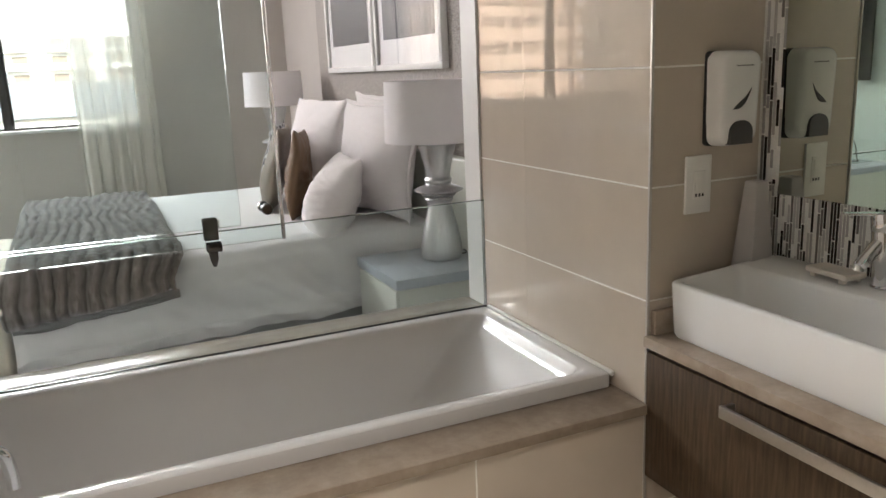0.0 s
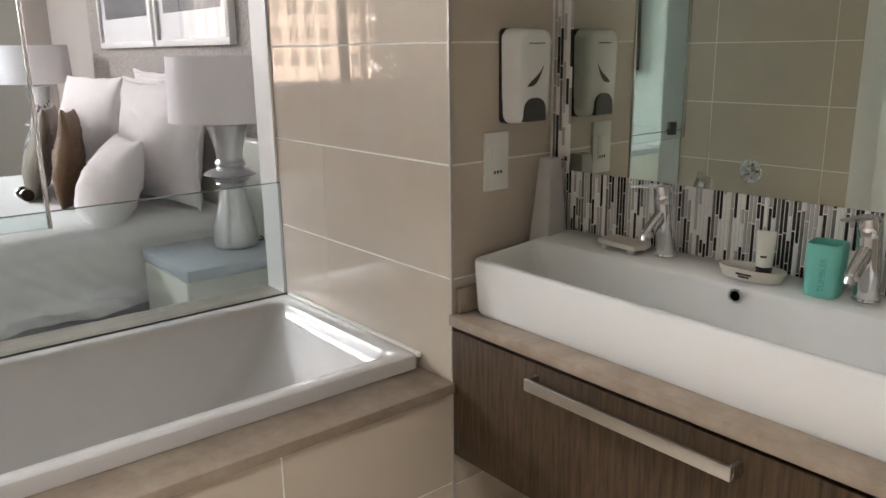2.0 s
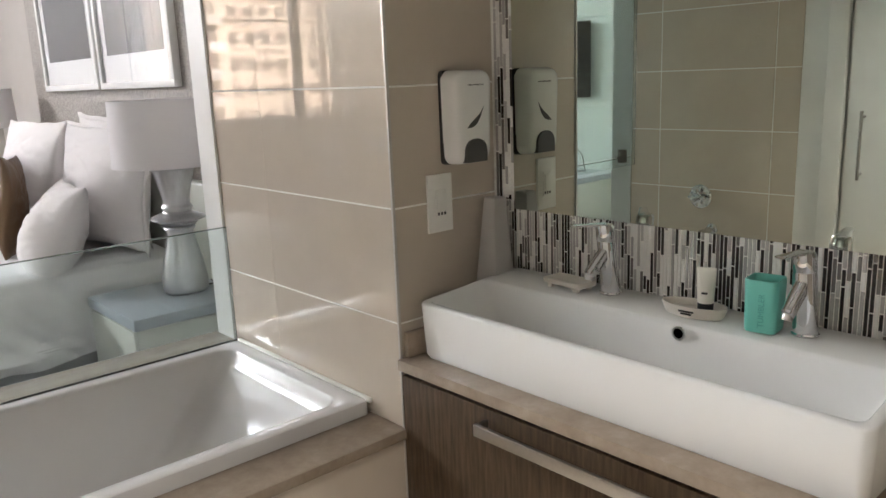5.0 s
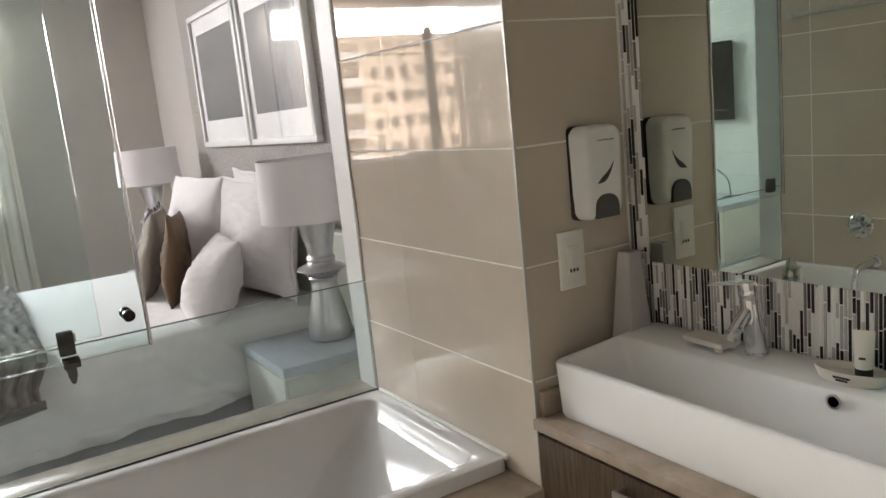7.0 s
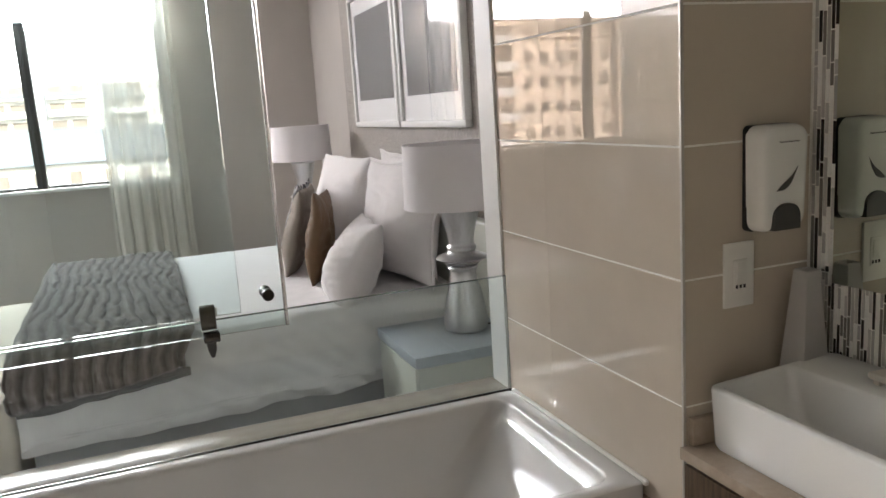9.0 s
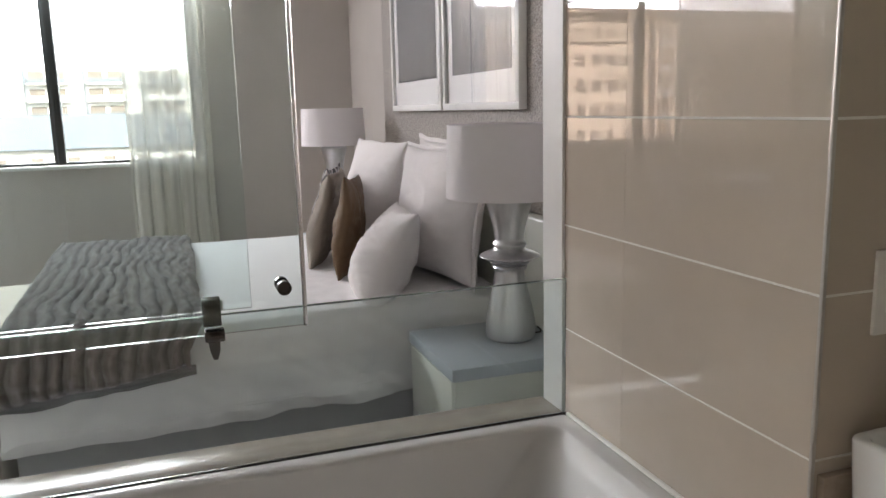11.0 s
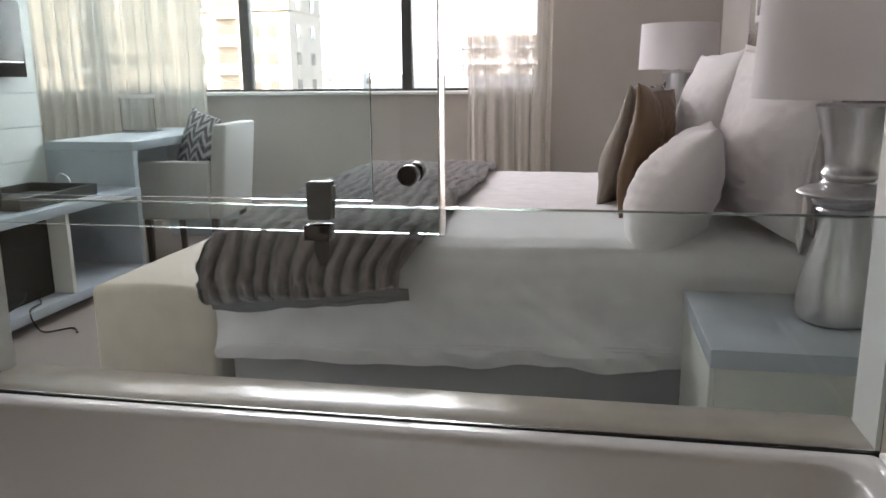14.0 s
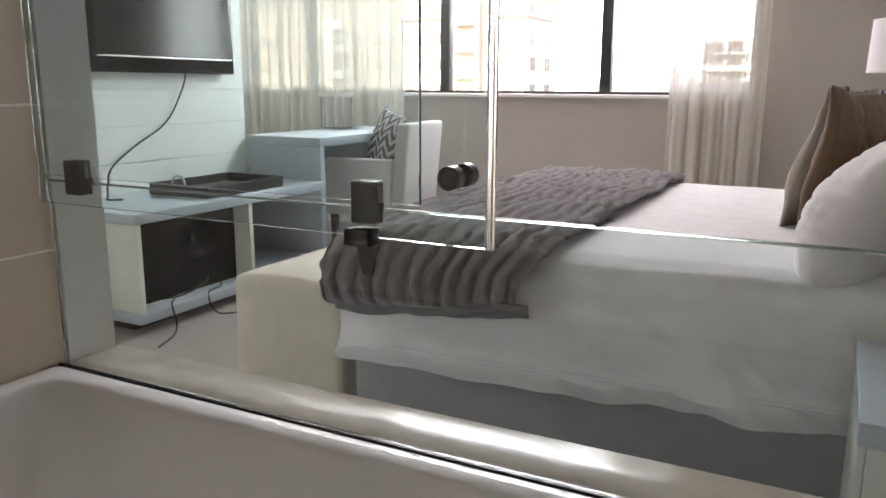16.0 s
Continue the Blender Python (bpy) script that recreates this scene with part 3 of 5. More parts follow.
# ---------------------------------------------------------------- glass screen
def glass_screen():
    low = thing("low_glass_panel", "low fixed glass panel on the stone sill", "glass panel", (0, 2.515, 0.506))
    p = part("pane", box(XL + 0.008, XE - 0.004, -0.004, 0.004, 0.0, 0.3975, 0.0008, 1), GLASS, low, smooth=False)
    p.visible_shadow = False
    p = part("polished_edge", box(XL + 0.008, XE - 0.004, -0.004, 0.004, 0.3978, 0.4005, 0.0006, 1), EDGEGLASS, low, "dark green polished glass edge", smooth=False)
    p.visible_shadow = False
    up = thing("upper_glass_panel", "fixed upper glass panel clamped over the low glass", "glass panel", (0, 2.515, 0.915))
    p = part("pane", box(XL + 0.008, 0.572, -0.004, 0.004, 0.0, 1.44, 0.0008, 1), GLASS, up, smooth=False)
    p.visible_shadow = False
    slide = thing("sliding_glass_door", "sliding glass panel with a round steel knob", "glass door", (0, 2.492, 0.862))
    p = part("pane", box(XL + 0.012, 0.697, -0.004, 0.004, 0.0, 1.47, 0.0008, 1), GLASS, slide, smooth=False)
    p.visible_shadow = False
    part("edge_seal", box(0.6945, 0.7045, -0.010, 0.010, -0.001, 1.465, 0.002), SEAL, slide, "clear plastic edge seal", smooth=True)
    bm = bmesh.new()
    for s in (-1, 1):
        prof = [(0.012, 0.004), (0.012, 0.012), (0.0175, 0.015), (0.0175, 0.036), (0.0155, 0.038), (0.012, 0.038), (0.0115, 0.036), (0.002, 0.036)]
        b2 = lathe(prof, 32)
        b2.transform(Matrix.Translation((0.648, 0, 0.105)) @ Matrix.Rotation(radians(90 * s), 4, "X"))
        me = bpy.data.meshes.new("tmp")
        b2.to_mesh(me)
        b2.free()
        bm.from_mesh(me)
        bpy.data.meshes.remove(me)
    part("knob", bm, DARKMETAL, slide, "round steel knob on both faces")
    part("rail", box(XL + 0.012, XE - 0.012, -0.012, 0.012, 1.465, 1.497, 0.002), STEEL, slide)
    for x in (-0.204, 0.476):
        c = thing("glass_clamp", "square chrome clamp joining two glass panels, toned dark for its reflections", "clamp", (x, 2.515, 0.905), group="glass clamps")
        for y0, y1 in ((-0.018, -0.0045), (0.0045, 0.016)):
            part("jaw", box(-0.0215, 0.0215, y0, y1, -0.024, 0.044, 0.002), DARKMETAL, c)
        part("pin", rod((0.024, 0.0, 0.01), (0.024, 0.0, 0.036), 0.004, 10), STEEL, c)
    g = thing("door_guide", "dark metal floor guide of the sliding glass", "guide", (0.476, 2.49, 0.862))
    part("block", box(-0.020, 0.026, -0.021, 0.018, -0.014, 0.014, 0.003), DARKMETAL, g)
    part("fin", loft([rrect(-0.014, 0.016, 0.006, 0.016, 0.004, -0.012), rrect(-0.010, 0.014, 0.006, 0.016, 0.004, -0.045), rrect(-0.003, 0.007, 0.008, 0.014, 0.002, -0.066)], cap_start=True, cap_end=True), GREYPLASTIC, g)


glass_screen()


# ---------------------------------------------------------------- vanity
def vanity():
    t = thing("vanity_cabinet", "wall-hung dark oak vanity drawer unit", "cabinet", (0, 0, 0))
    part("body", box(1.458, XM + 0.010, 0.486, 1.592, 0.27, 0.626, 0.002), OAK, t)
    d = part("drawer_front", box(1.440, 1.456, 0.484, 1.594, 0.258, 0.620, 0.002), OAK, t)
    bm = box(1.392, 1.402, 0.757, 1.282, 0.570, 0.599, 0.0015)
    for y in (0.757, 1.272):
        box(1.402, 1.433, y, y + 0.010, 0.570, 0.598, 0.001, 1, bm)
    box(1.402, 1.433, 0.767, 1.272, 0.570, 0.574, 0.0008, 1, bm)
    part("handle", bm, STEEL, d, "long brushed steel handle")
    part("worktop", box(1.430, XM + 0.034, 0.472, 1.598, 0.634, 0.664, 0.003), STONE, t, "beige marble worktop")
    single("upstand", box(1.455, XM + 0.006, 1.580, 1.5985, 0.665, 0.732, 0.003), STONE, "beige marble upstand behind the basin", "upstand")


vanity()


def basin():
    t = thing("washbasin", "long white rectangular ceramic basin for two taps", "basin", (0, 0, 0))
    x0, x1, y0, y1, top, low = 1.485, XM + 0.004, 0.480, 1.570, 0.812, 0.6645
    rings = [rrect(x0 + 0.012, x1, y0 + 0.012, y1 - 0.012, 0.018, low), rrect(x0 + 0.006, x1, y0 + 0.006, y1 - 0.006, 0.02, low + 0.012),
             rrect(x0, x1, y0, y1, 0.022, top - 0.006), rrect(x0 + 0.0015, x1 - 0.0015, y0 + 0.0015, y1 - 0.0015, 0.021, top - 0.0018), rrect(x0 + 0.005, x1 - 0.005, y0 + 0.005, y1 - 0.005, 0.019, top),
             rrect(x0 + 0.015, x1 - 0.128, y0 + 0.018, y1 - 0.018, 0.022, top), rrect(x0 + 0.018, x1 - 0.132, y0 + 0.021, y1 - 0.021, 0.022, top - 0.003),
             rrect(x0 + 0.020, x1 - 0.135, y0 + 0.024, y1 - 0.024, 0.022, top - 0.012), rrect(x0 + 0.034, x1 - 0.138, y0 + 0.05, y1 - 0.06, 0.03, top - 0.085),
             rrect(x0 + 0.045, x1 - 0.143, y0 + 0.075, y1 - 0.09, 0.04, top - 0.105), rrect(x0 + 0.09, x1 - 0.162, y0 + 0.16, y1 - 0.18, 0.03, top - 0.112)]
    bm = loft(rings, cap_start=True, cap_end=True)
    for v in bm.verts:  # the rim is raised towards the back to fit the camera's view
        if v.co.z > top - 0.03:
            f = math.sin(math.pi / 2 * min(1.0, max(0.0, (v.co.x - x0) / (x1 - x0))))
            v.co.z += 0.039 * f * min(1.0, (v.co.z - top + 0.03) / 0.016)
    for v in bm.verts:  # back skewed along the turned wall, far end drawn in to fit the camera's view
        f = min(1.0, max(0.0, (v.co.x - x0) / (x1 - x0)))
        v.co.x += f * 0.0157 * (1.6 - v.co.y)
        if v.co.y > 1.3:
            v.co.y -= 0.050 * f
    part("bowl", bm, CERAMIC, t, angle=50)
    bm = lathe([(0.0155, 0), (0.0155, 0.003), (0.0115, 0.003), (0.0105, -0.004), (0.002, -0.004)], 28)
    bm.transform(Matrix.Translation((x1 - 0.1385, 0.932, top + 0.013)) @ Matrix.Rotation(radians(-90), 4, "Y"))
    part("overflow_ring", bm, CHROME, t, "chrome overflow ring")
    # flat dark disc painted in for the shaded depth of the overflow
    bm = lathe([(0.0105, 0.0), (0.002, 0.0)], 20)
    bm.transform(Matrix.Translation((x1 - 0.1412, 0.932, top + 0.013)) @ Matrix.Rotation(radians(-90), 4, "Y"))
    part("overflow_hole", bm, GREYPLASTIC, t)
    part("plug", lathe([(0.034, 0), (0.034, 0.004), (0.030, 0.006), (0.027, 0.005), (0.027, 0.013), (0.022, 0.016), (0.003, 0.0165)], 32, at=(1.632, 0.966)), CHROME, t, "chrome pop-up plug").location.z = top - 0.1125


basin()


def tap(y, turn):
    t = thing("basin_tap", "chrome single-lever basin tap", "tap", (1.762, y, 0.8495), group="basin taps")
    bm = lathe([(0.027, 0), (0.027, 0.003), (0.0245, 0.006), (0.0235, 0.04), (0.0225, 0.118), (0.0215, 0.122), (0.0215, 0.124), (0.0225, 0.126), (0.0225, 0.152), (0.019, 0.160), (0.004, 0.163)], 36)
    for v in bm.verts:
        v.co.z *= 1.08
        v.co.x -= 0.16 * max(0.0, v.co.z - 0.01)
    part("body", bm, CHROME, t)
    bm = loft([rrect(-0.017, 0.017, -0.013, 0.013, 0.010, 0), rrect(-0.016, 0.016, -0.012, 0.012, 0.010, 0.05), rrect(-0.0145, 0.0145, -0.0115, 0.0115, 0.010, 0.078), rrect(-0.011, 0.011, -0.009, 0.009, 0.008, 0.082)], cap_start=True, cap_end=True)
    bm.transform(Matrix.Translation((-0.022, 0, 0.108)) @ Matrix.Rotation(radians(-126), 4, "Y"))
    part("spout", bm, CHROME, t)
    part("aerator", rod((-0.081, 0, 0.066), (-0.086, 0, 0.050), 0.0105, 18), STEEL, t)
    bm = loft([rrect(-0.014, 0.014, -0.009, 0.009, 0.004, 0.0), rrect(-0.010, 0.010, -0.006, 0.006, 0.004, 0.088)], cap_start=True, cap_end=True)
    for v in bm.verts:
        v.co = Vector((v.co.z, v.co.x, v.co.y * 0.45))
    bm.transform(Matrix.Translation((-0.018, 0, 0.171)) @ Matrix.Rotation(radians(turn), 4, "Z") @ Matrix.Rotation(radians(-2), 4, "Y"))
    part("lever", bm, CHROME, t)


tap(1.172, 148)
tap(0.708, 172)


def soap_tray():
    t = thing("soap_tray", "small cream footed soap dish on the basin", "soap dish", (1.737, 1.278, 0.8492), -4)
    part("plate", loft([rrect(-0.030, 0.030, -0.058, 0.058, 0.004, 0.010), rrect(-0.033, 0.033, -0.061, 0.061, 0.005, 0.014), rrect(-0.033, 0.033, -0.061, 0.061, 0.005, 0.022),
                        rrect(-0.031, 0.031, -0.059, 0.059, 0.004, 0.024), rrect(-0.026, 0.026, -0.053, 0.053, 0.004, 0.023), rrect(-0.022, 0.022, -0.048, 0.048, 0.004, 0.020)], cap_start=True, cap_end=True), CREAM, t)
    for x in (-0.022, 0.022):
        for y in (-0.042, 0.042):
            part("foot", box(x - 0.006, x + 0.006, y - 0.007, y + 0.007, 0, 0.012, 0.001), CREAM, t)


def soap_bowl():
    t = thing("soap_bowl", "oval cream ceramic dish with a printed band", "soap dish", (1.737, 0.936, 0.8492), 3)
    def oval(a, b, z):
        return [(a * math.cos(2 * math.pi * k / 40), b * math.sin(2 * math.pi * k / 40), z) for k in range(40)]
    part("bowl", loft([oval(0.030, 0.062, 0), oval(0.034, 0.066, 0.004), oval(0.039, 0.074, 0.023), oval(0.0385, 0.0735, 0.026), oval(0.035, 0.070, 0.026), oval(0.033, 0.067, 0.011), oval(0.02, 0.05, 0.008)], cap_start=True, cap_end=True), CREAM, t, angle=60)
    for w, z in ((0.034, 0.016), (0.024, 0.0105)):
        part("printed_band", box(-0.0385, -0.0372, -w / 2, w / 2, z - 0.002, z + 0.002), INK, t, "faded printed lettering")
    s = thing("cream_tube", "cream cosmetic tube standing on its dark cap", "tube", (1.741, 0.912, 0.8582), 20)
    def flat(a, b, z):
        return [(a * math.cos(2 * math.pi * k / 28), b * math.sin(2 * math.pi * k / 28), z) for k in range(28)]
    part("cap", loft([flat(0.0165, 0.0165, 0), flat(0.0165, 0.0165, 0.021), flat(0.015, 0.015, 0.023)], cap_start=True, cap_end=True), BLACK, s, "dark brown cap")
    part("body", loft([flat(0.0165, 0.0165, 0.023), flat(0.0175, 0.0175, 0.03), flat(0.013, 0.019, 0.06), flat(0.002, 0.0205, 0.094), flat(0.0015, 0.0205, 0.100)], cap_start=True, cap_end=True), TUBE, s)
    part("print", box(-0.0192, -0.0172, -0.006, 0.006, 0.045, 0.049), INK, s, "small grey print")


def tumbler():
    t = thing("tumbler", "turquoise rounded square toothbrush tumbler", "tumbler", (1.742, 0.783, 0.8492), 8)
    h = 0.108
    part("cup", loft([rrect(-0.030, 0.030, -0.030, 0.030, 0.012, 0), rrect(-0.032, 0.032, -0.032, 0.032, 0.013, 0.004), rrect(-0.034, 0.034, -0.034, 0.034, 0.014, h - 0.002), rrect(-0.033, 0.033, -0.033, 0.033, 0.013, h),
                      rrect(-0.030, 0.030, -0.030, 0.030, 0.011, h), rrect(-0.027, 0.027, -0.027, 0.027, 0.010, 0.01)], cap_start=True, cap_end=True), TEAL, t)
    m = Matrix.Translation((-0.0336, -0.004, 0.047)) @ Matrix(((0, 0, -1, 0), (0, 1, 0, 0), (1, 0, 0, 0), (0, 0, 0, 1)))
    label_text("TUMBLER", 0.0165, m, TEALDARK, parent=t)


soap_tray()
soap_bowl()
tumbler()


def obelisk_vase():
    t = thing("tapered_vase", "tall grey tapered square vase behind the basin", "vase", (1.752, 1.546, 0.665))
    part("body", loft([rrect(-0.056, 0.048, -0.046, 0.046, 0.003, 0), rrect(-0.056, 0.048, -0.046, 0.046, 0.003, 0.01), rrect(-0.021, 0.021, -0.021, 0.021, 0.003, 0.385), rrect(-0.018, 0.018, -0.018, 0.018, 0.003, 0.388),
                       rrect(-0.015, 0.015, -0.012, 0.012, 0.002, 0.384), rrect(-0.015, 0.015, -0.012, 0.012, 0.002, 0.34)], cap_start=True, cap_end=True), GREYVASE, t)


obelisk_vase()


# ---------------------------------------------------------------- mirror and mosaic
SKEW = 0.9  # the vanity wall is turned a little so its reflections fit the camera's view
turned = Matrix.Translation((XM, YP, 0)) @ Matrix.Rotation(radians(SKEW), 4, "Z") @ Matrix.Translation((-XM, -YP, 0))
wall_mirror.matrix_world = turned
looking_glass = single("wall_mirror", box(XM + 0.010, XM + 0.0165, -0.60, 1.533, 1.012, 2.36, 0.001, 1), MIRROR, "large frameless mirror above the basin", "mirror", smooth=False)
looking_glass.matrix_world = turned


def mosaic(parent, corner, u, v, width, height, cols, singles):
    """Upright glass strips of uneven length in straight columns; those past the first columns are one mesh."""
    u, v = Vector(u), Vector(v)
    n = u.cross(v)
    rot = Matrix((u, v, n)).transposed().to_4x4()
    rnd = random.Random(7 + int(width * 100))
    w = width / cols
    verts, faces, mats = [], [], []
    for c in range(cols):
        z = -rnd.random() * 0.07
        while z < height:
            ln = rnd.choice((0.036, 0.052, 0.072, 0.100, 0.140))
            a, b = max(z, 0), min(z + ln, height)
            z += ln
            if b - a < 0.006:
                continue
            k = rnd.choices(range(5), (7, 5, 7, 5, 3))[0]
            b = a + round((b - a) / 0.004) * 0.004
            place = Matrix.Translation(Vector(corner) + u * c * w + v * a) @ rot
            me = tile_piece(w, b - a, 0.0016, MOSAIC[k], 0.0030, 0.0024)
            if c < singles:
                ob = new("mosaic_strip", me)
                ob.parent = parent
                ob.matrix_local = place
            else:
                base = len(verts)
                verts += [place @ p.co for p in me.vertices]
                faces += [[base + i for i in f.vertices] for f in me.polygons]
                mats += [k] * len(me.polygons)
    if verts:
        me = bpy.data.meshes.new("mosaic_strips")
        me.from_pydata(verts, [], faces)
        for m in MOSAIC:
            me.materials.append(m)
        me.polygons.foreach_set("material_index", mats)
        ob = new("mosaic_strips", me)
        ob.parent = parent
        tagged(ob, kind="stuff")


# ---------------------------------------------------------------- fittings on the pillar
def dispenser():
    t = thing("soap_dispenser", "white plastic wall soap dispenser with a smoked button", "dispenser", (1.676, YP, 1.15))
    w, h, d = 0.065, 0.240, 0.066
    def ring(y, f, zf, r):
        return [(x, y, z) for x, z, _ in rrect(-w * f, w * f, h * (1 - zf) / 2 - 0.0, h * (1 + zf) / 2, r, 0)]
    part("back", loft([ring(0, 1, 1, 0.014), ring(-0.014, 1, 1, 0.014)], cap_start=True, cap_end=True), BLACK, t, "black back plate")
    def shaped(y, f, zf, r):
        return [(x * (0.93 + 0.09 * math.sin(math.pi * min(1, max(0, z / h)) * 0.8)), y - (0.006 * (z / h) if y < -0.03 else 0), z) for x, _, z in ring(y, f, zf, r)]
    rings = [shaped(-0.012, 1.04, 1.0, 0.026), shaped(-0.040, 1.03, 0.995, 0.028), shaped(-0.054, 0.97, 0.965, 0.028), shaped(-0.060, 0.90, 0.93, 0.026), shaped(-0.0625, 0.74, 0.85, 0.024)]
    part("cover", loft(rings, cap_end=True), PLASTIC, t, angle=60)
    bm = bmesh.new()
    pts = [(-0.040, 0.006), (0.040, 0.006)] + [(0.040 * math.cos(radians(a)), 0.030 + 0.036 * math.sin(radians(a)) ** 0.8) for a in range(0, 181, 12)]
    a = [bm.verts.new((x, -0.052, z)) for x, z in pts]
    b = [bm.verts.new((x * 0.93, -0.0705, z)) for x, z in pts]
    for k in range(len(pts)):
        bm.faces.new((a[k], a[(k + 1) % len(pts)], b[(k + 1) % len(pts)], b[k]))
    bm.faces.new(b)
    part("button", bm, GREYPLASTIC, t, "smoked grey push button")
    # leaf-shaped sight window
    bm = bmesh.new()
    up = [(-0.028 + 0.058 * s, 0.094 + 0.052 * (0.35 * s + 0.65 * s ** 2.6) + 0.013 * math.sin(math.pi * s) * (1 - 0.75 * s)) for s in [k / 12 for k in range(13)]]
    dn = [(-0.028 + 0.058 * s, 0.094 + 0.052 * (0.35 * s + 0.65 * s ** 2.6) - 0.013 * math.sin(math.pi * s) * (0.35 + 0.65 * s)) for s in [k / 12 for k in range(11, 0, -1)]]
    a = [bm.verts.new((x, -0.062, z)) for x, z in up + dn]
    b = [bm.verts.new((x, -0.0672 + 0.0018 * (0.12 - z) / 0.12 * 1.0, z)) for x, z in up + dn]
    for k in range(len(a)):
        bm.faces.new((a[k], a[(k + 1) % len(a)], b[(k + 1) % len(a)], b[k]))
    bm.faces.new(b)
    part("sight_window", bm, GREYPLASTIC, t, "leaf-shaped dark sight window")
    label_text("Hand and Body Lotion", 0.0062, Matrix.Translation((0.004, -0.0682, 0.202)) @ Matrix.Rotation(radians(90), 4, "X"), INK, parent=t)


def socket_plate():
    t = thing("shaver_socket", "cream upright wall socket plate with a switch", "socket", (1.5975, YP, 0.976))
    part("plate", box(-0.0425, 0.0425, -0.008, 0, 0, 0.152, 0.002), PLATE, t)
    part("insert", box(-0.018, 0.020, -0.0105, -0.007, 0.040, 0.112, 0.001), PLATE, t)
    # black blocks stand in for the shaded depth of the socket slots
    for x in (-0.010, 0.001, 0.012):
        part("hole", box(x - 0.003, x + 0.003, -0.0112, -0.0100, 0.045, 0.053), BLACK, t)
    part("rocker", box(-0.010, 0.012, -0.0122, -0.010, 0.060, 0.104, 0.001), PLATE, t)


dispenser()
socket_plate()


# ---------------------------------------------------------------- bed
BX0, BX1, BY0, BY1, BZ = -0.205, 1.66, 3.41, 5.44, 0.65


def wob(x, y, s, seed=0.0):
    return noise.noise(Vector((x * s, y * s, seed)))


def bed():
    t = thing("bed", "large bed made up with white linen", "bed")
    part("base", box(BX0 + 0.03, BX1, BY0 + 0.03, BY1 - 0.03, 0.0, 0.34, 0.01), BASEFAB, t, "grey fabric bed base")

    def side(k, x):
        """The profile of the linen from the near hem over the top to the far hem; k from 0 to 1."""
        hem = 0.262 + 0.05 * max(0, (x - 0.2) / 1.4) + 0.012 * wob(x, 0, 7, 3)
        pts = [(-0.012, hem), (-0.030, hem + 0.045), (-0.010, hem + 0.075), (0.0, 0.38), (-0.004, 0.50), (0.012, 0.575), (0.06, 0.628), (0.14, BZ - 0.004), (0.30, BZ)]
        w = BY1 - BY0
        prof = [(BY0 + a, z) for a, z in pts] + [(BY0 + w / 2, BZ)] + [(BY1 - a, z) for a, z in reversed(pts)]
        lens = [0.0]
        for a, b in zip(prof, prof[1:]):
            lens.append(lens[-1] + math.dist(a, b))
        s = k * lens[-1]
        for a, b, l0, l1 in zip(prof, prof[1:], lens, lens[1:]):
            if s <= l1 + 1e-9:
                f = (s - l0) / (l1 - l0)
                return a[0] + f * (b[0] - a[0]), a[1] + f * (b[1] - a[1])
        return prof[-1]

    def f(u, v):
        x = BX0 + (BX1 - BX0) * u
        y, z = side(v, x)
        drop = max(0.0, (0.60 - z) / 0.3)
        y += drop * (0.011 * wob(x * 1.0, z * 0.4, 9, 1) + 0.010 * math.sin(x * 21 + 5 * wob(x, z, 2, 5)) * max(0, x - 0.5) * (1 if y < 4 else 0))
        y -= 0.022 * max(0.0, wob(x, z, 5, 8)) * drop + 0.012 * wob(x * 2 + z * 3, z, 7, 15) * drop * max(0.0, min(1.0, x - 0.1))
        crease = max(0.0, min(1.0, (x - 0.35) / 0.6)) * (1 if y < 4 else 0)
        y -= drop * crease * 0.042 * max(-0.35, math.sin(11 * x + 13 * z + 4.0 * wob(x, z, 2.2, 21)))
        fold = abs(wob(x * 1.5 + z * 2.4, z * 0.5, 2.6, 41))
        y -= 0.020 * max(0.0, 0.13 - fold) / 0.13 * min(1.0, drop) * (0.3 + crease)
        if y < BY0 + 0.4 and z > 0.5:
            z += 0.022 * wob(x, 0, 2.6, 23) * max(0.0, 1 - abs(y - BY0 - 0.08) / 0.3)
        z += (0.006 * wob(x, y, 2.2) + 0.003 * wob(x, y, 7, 2)) * (1 - min(1, drop))
        edge = min(u, 1) * (BX1 - BX0)
        if edge < 0.06 and z > 0.3:
            z -= (0.06 - edge) ** 2 * 9
        return x, y, z

    part("linen", sheet(180, 150, f), SHEET, t, "white crumpled bed linen")

    def front(u, v):
        y = BY0 + (BY1 - BY0) * u
        return BX0 - 0.004 + 0.008 * wob(y, v, 3, 6), y, 0.27 + (BZ - 0.31) * v
    part("linen_foot", sheet(40, 10, front), SHEET, t)

    def seam(k):
        return [(BX0 + 0.15 + (1.25) * i / 14, BY0 - 0.030 - 0.004 * wob(i * 0.3, k, 2), 0.322 + k + 0.05 * max(0, (BX0 + 0.15 + 1.25 * i / 14 - 0.2) / 1.4)) for i in range(15)]
    part("piped_seam", tube(seam(0.0), 0.0028, 6), SHEET, t)
    part("piped_seam", tube(seam(0.012), 0.0022, 6), SHEET, t)
    return t


bed()
single("headboard", box(1.690, 1.7515, 2.70, 6.15, 0.0, 0.972, 0.012, 3), CREAMLAC, "wide white padded headboard along the wall", "headboard")


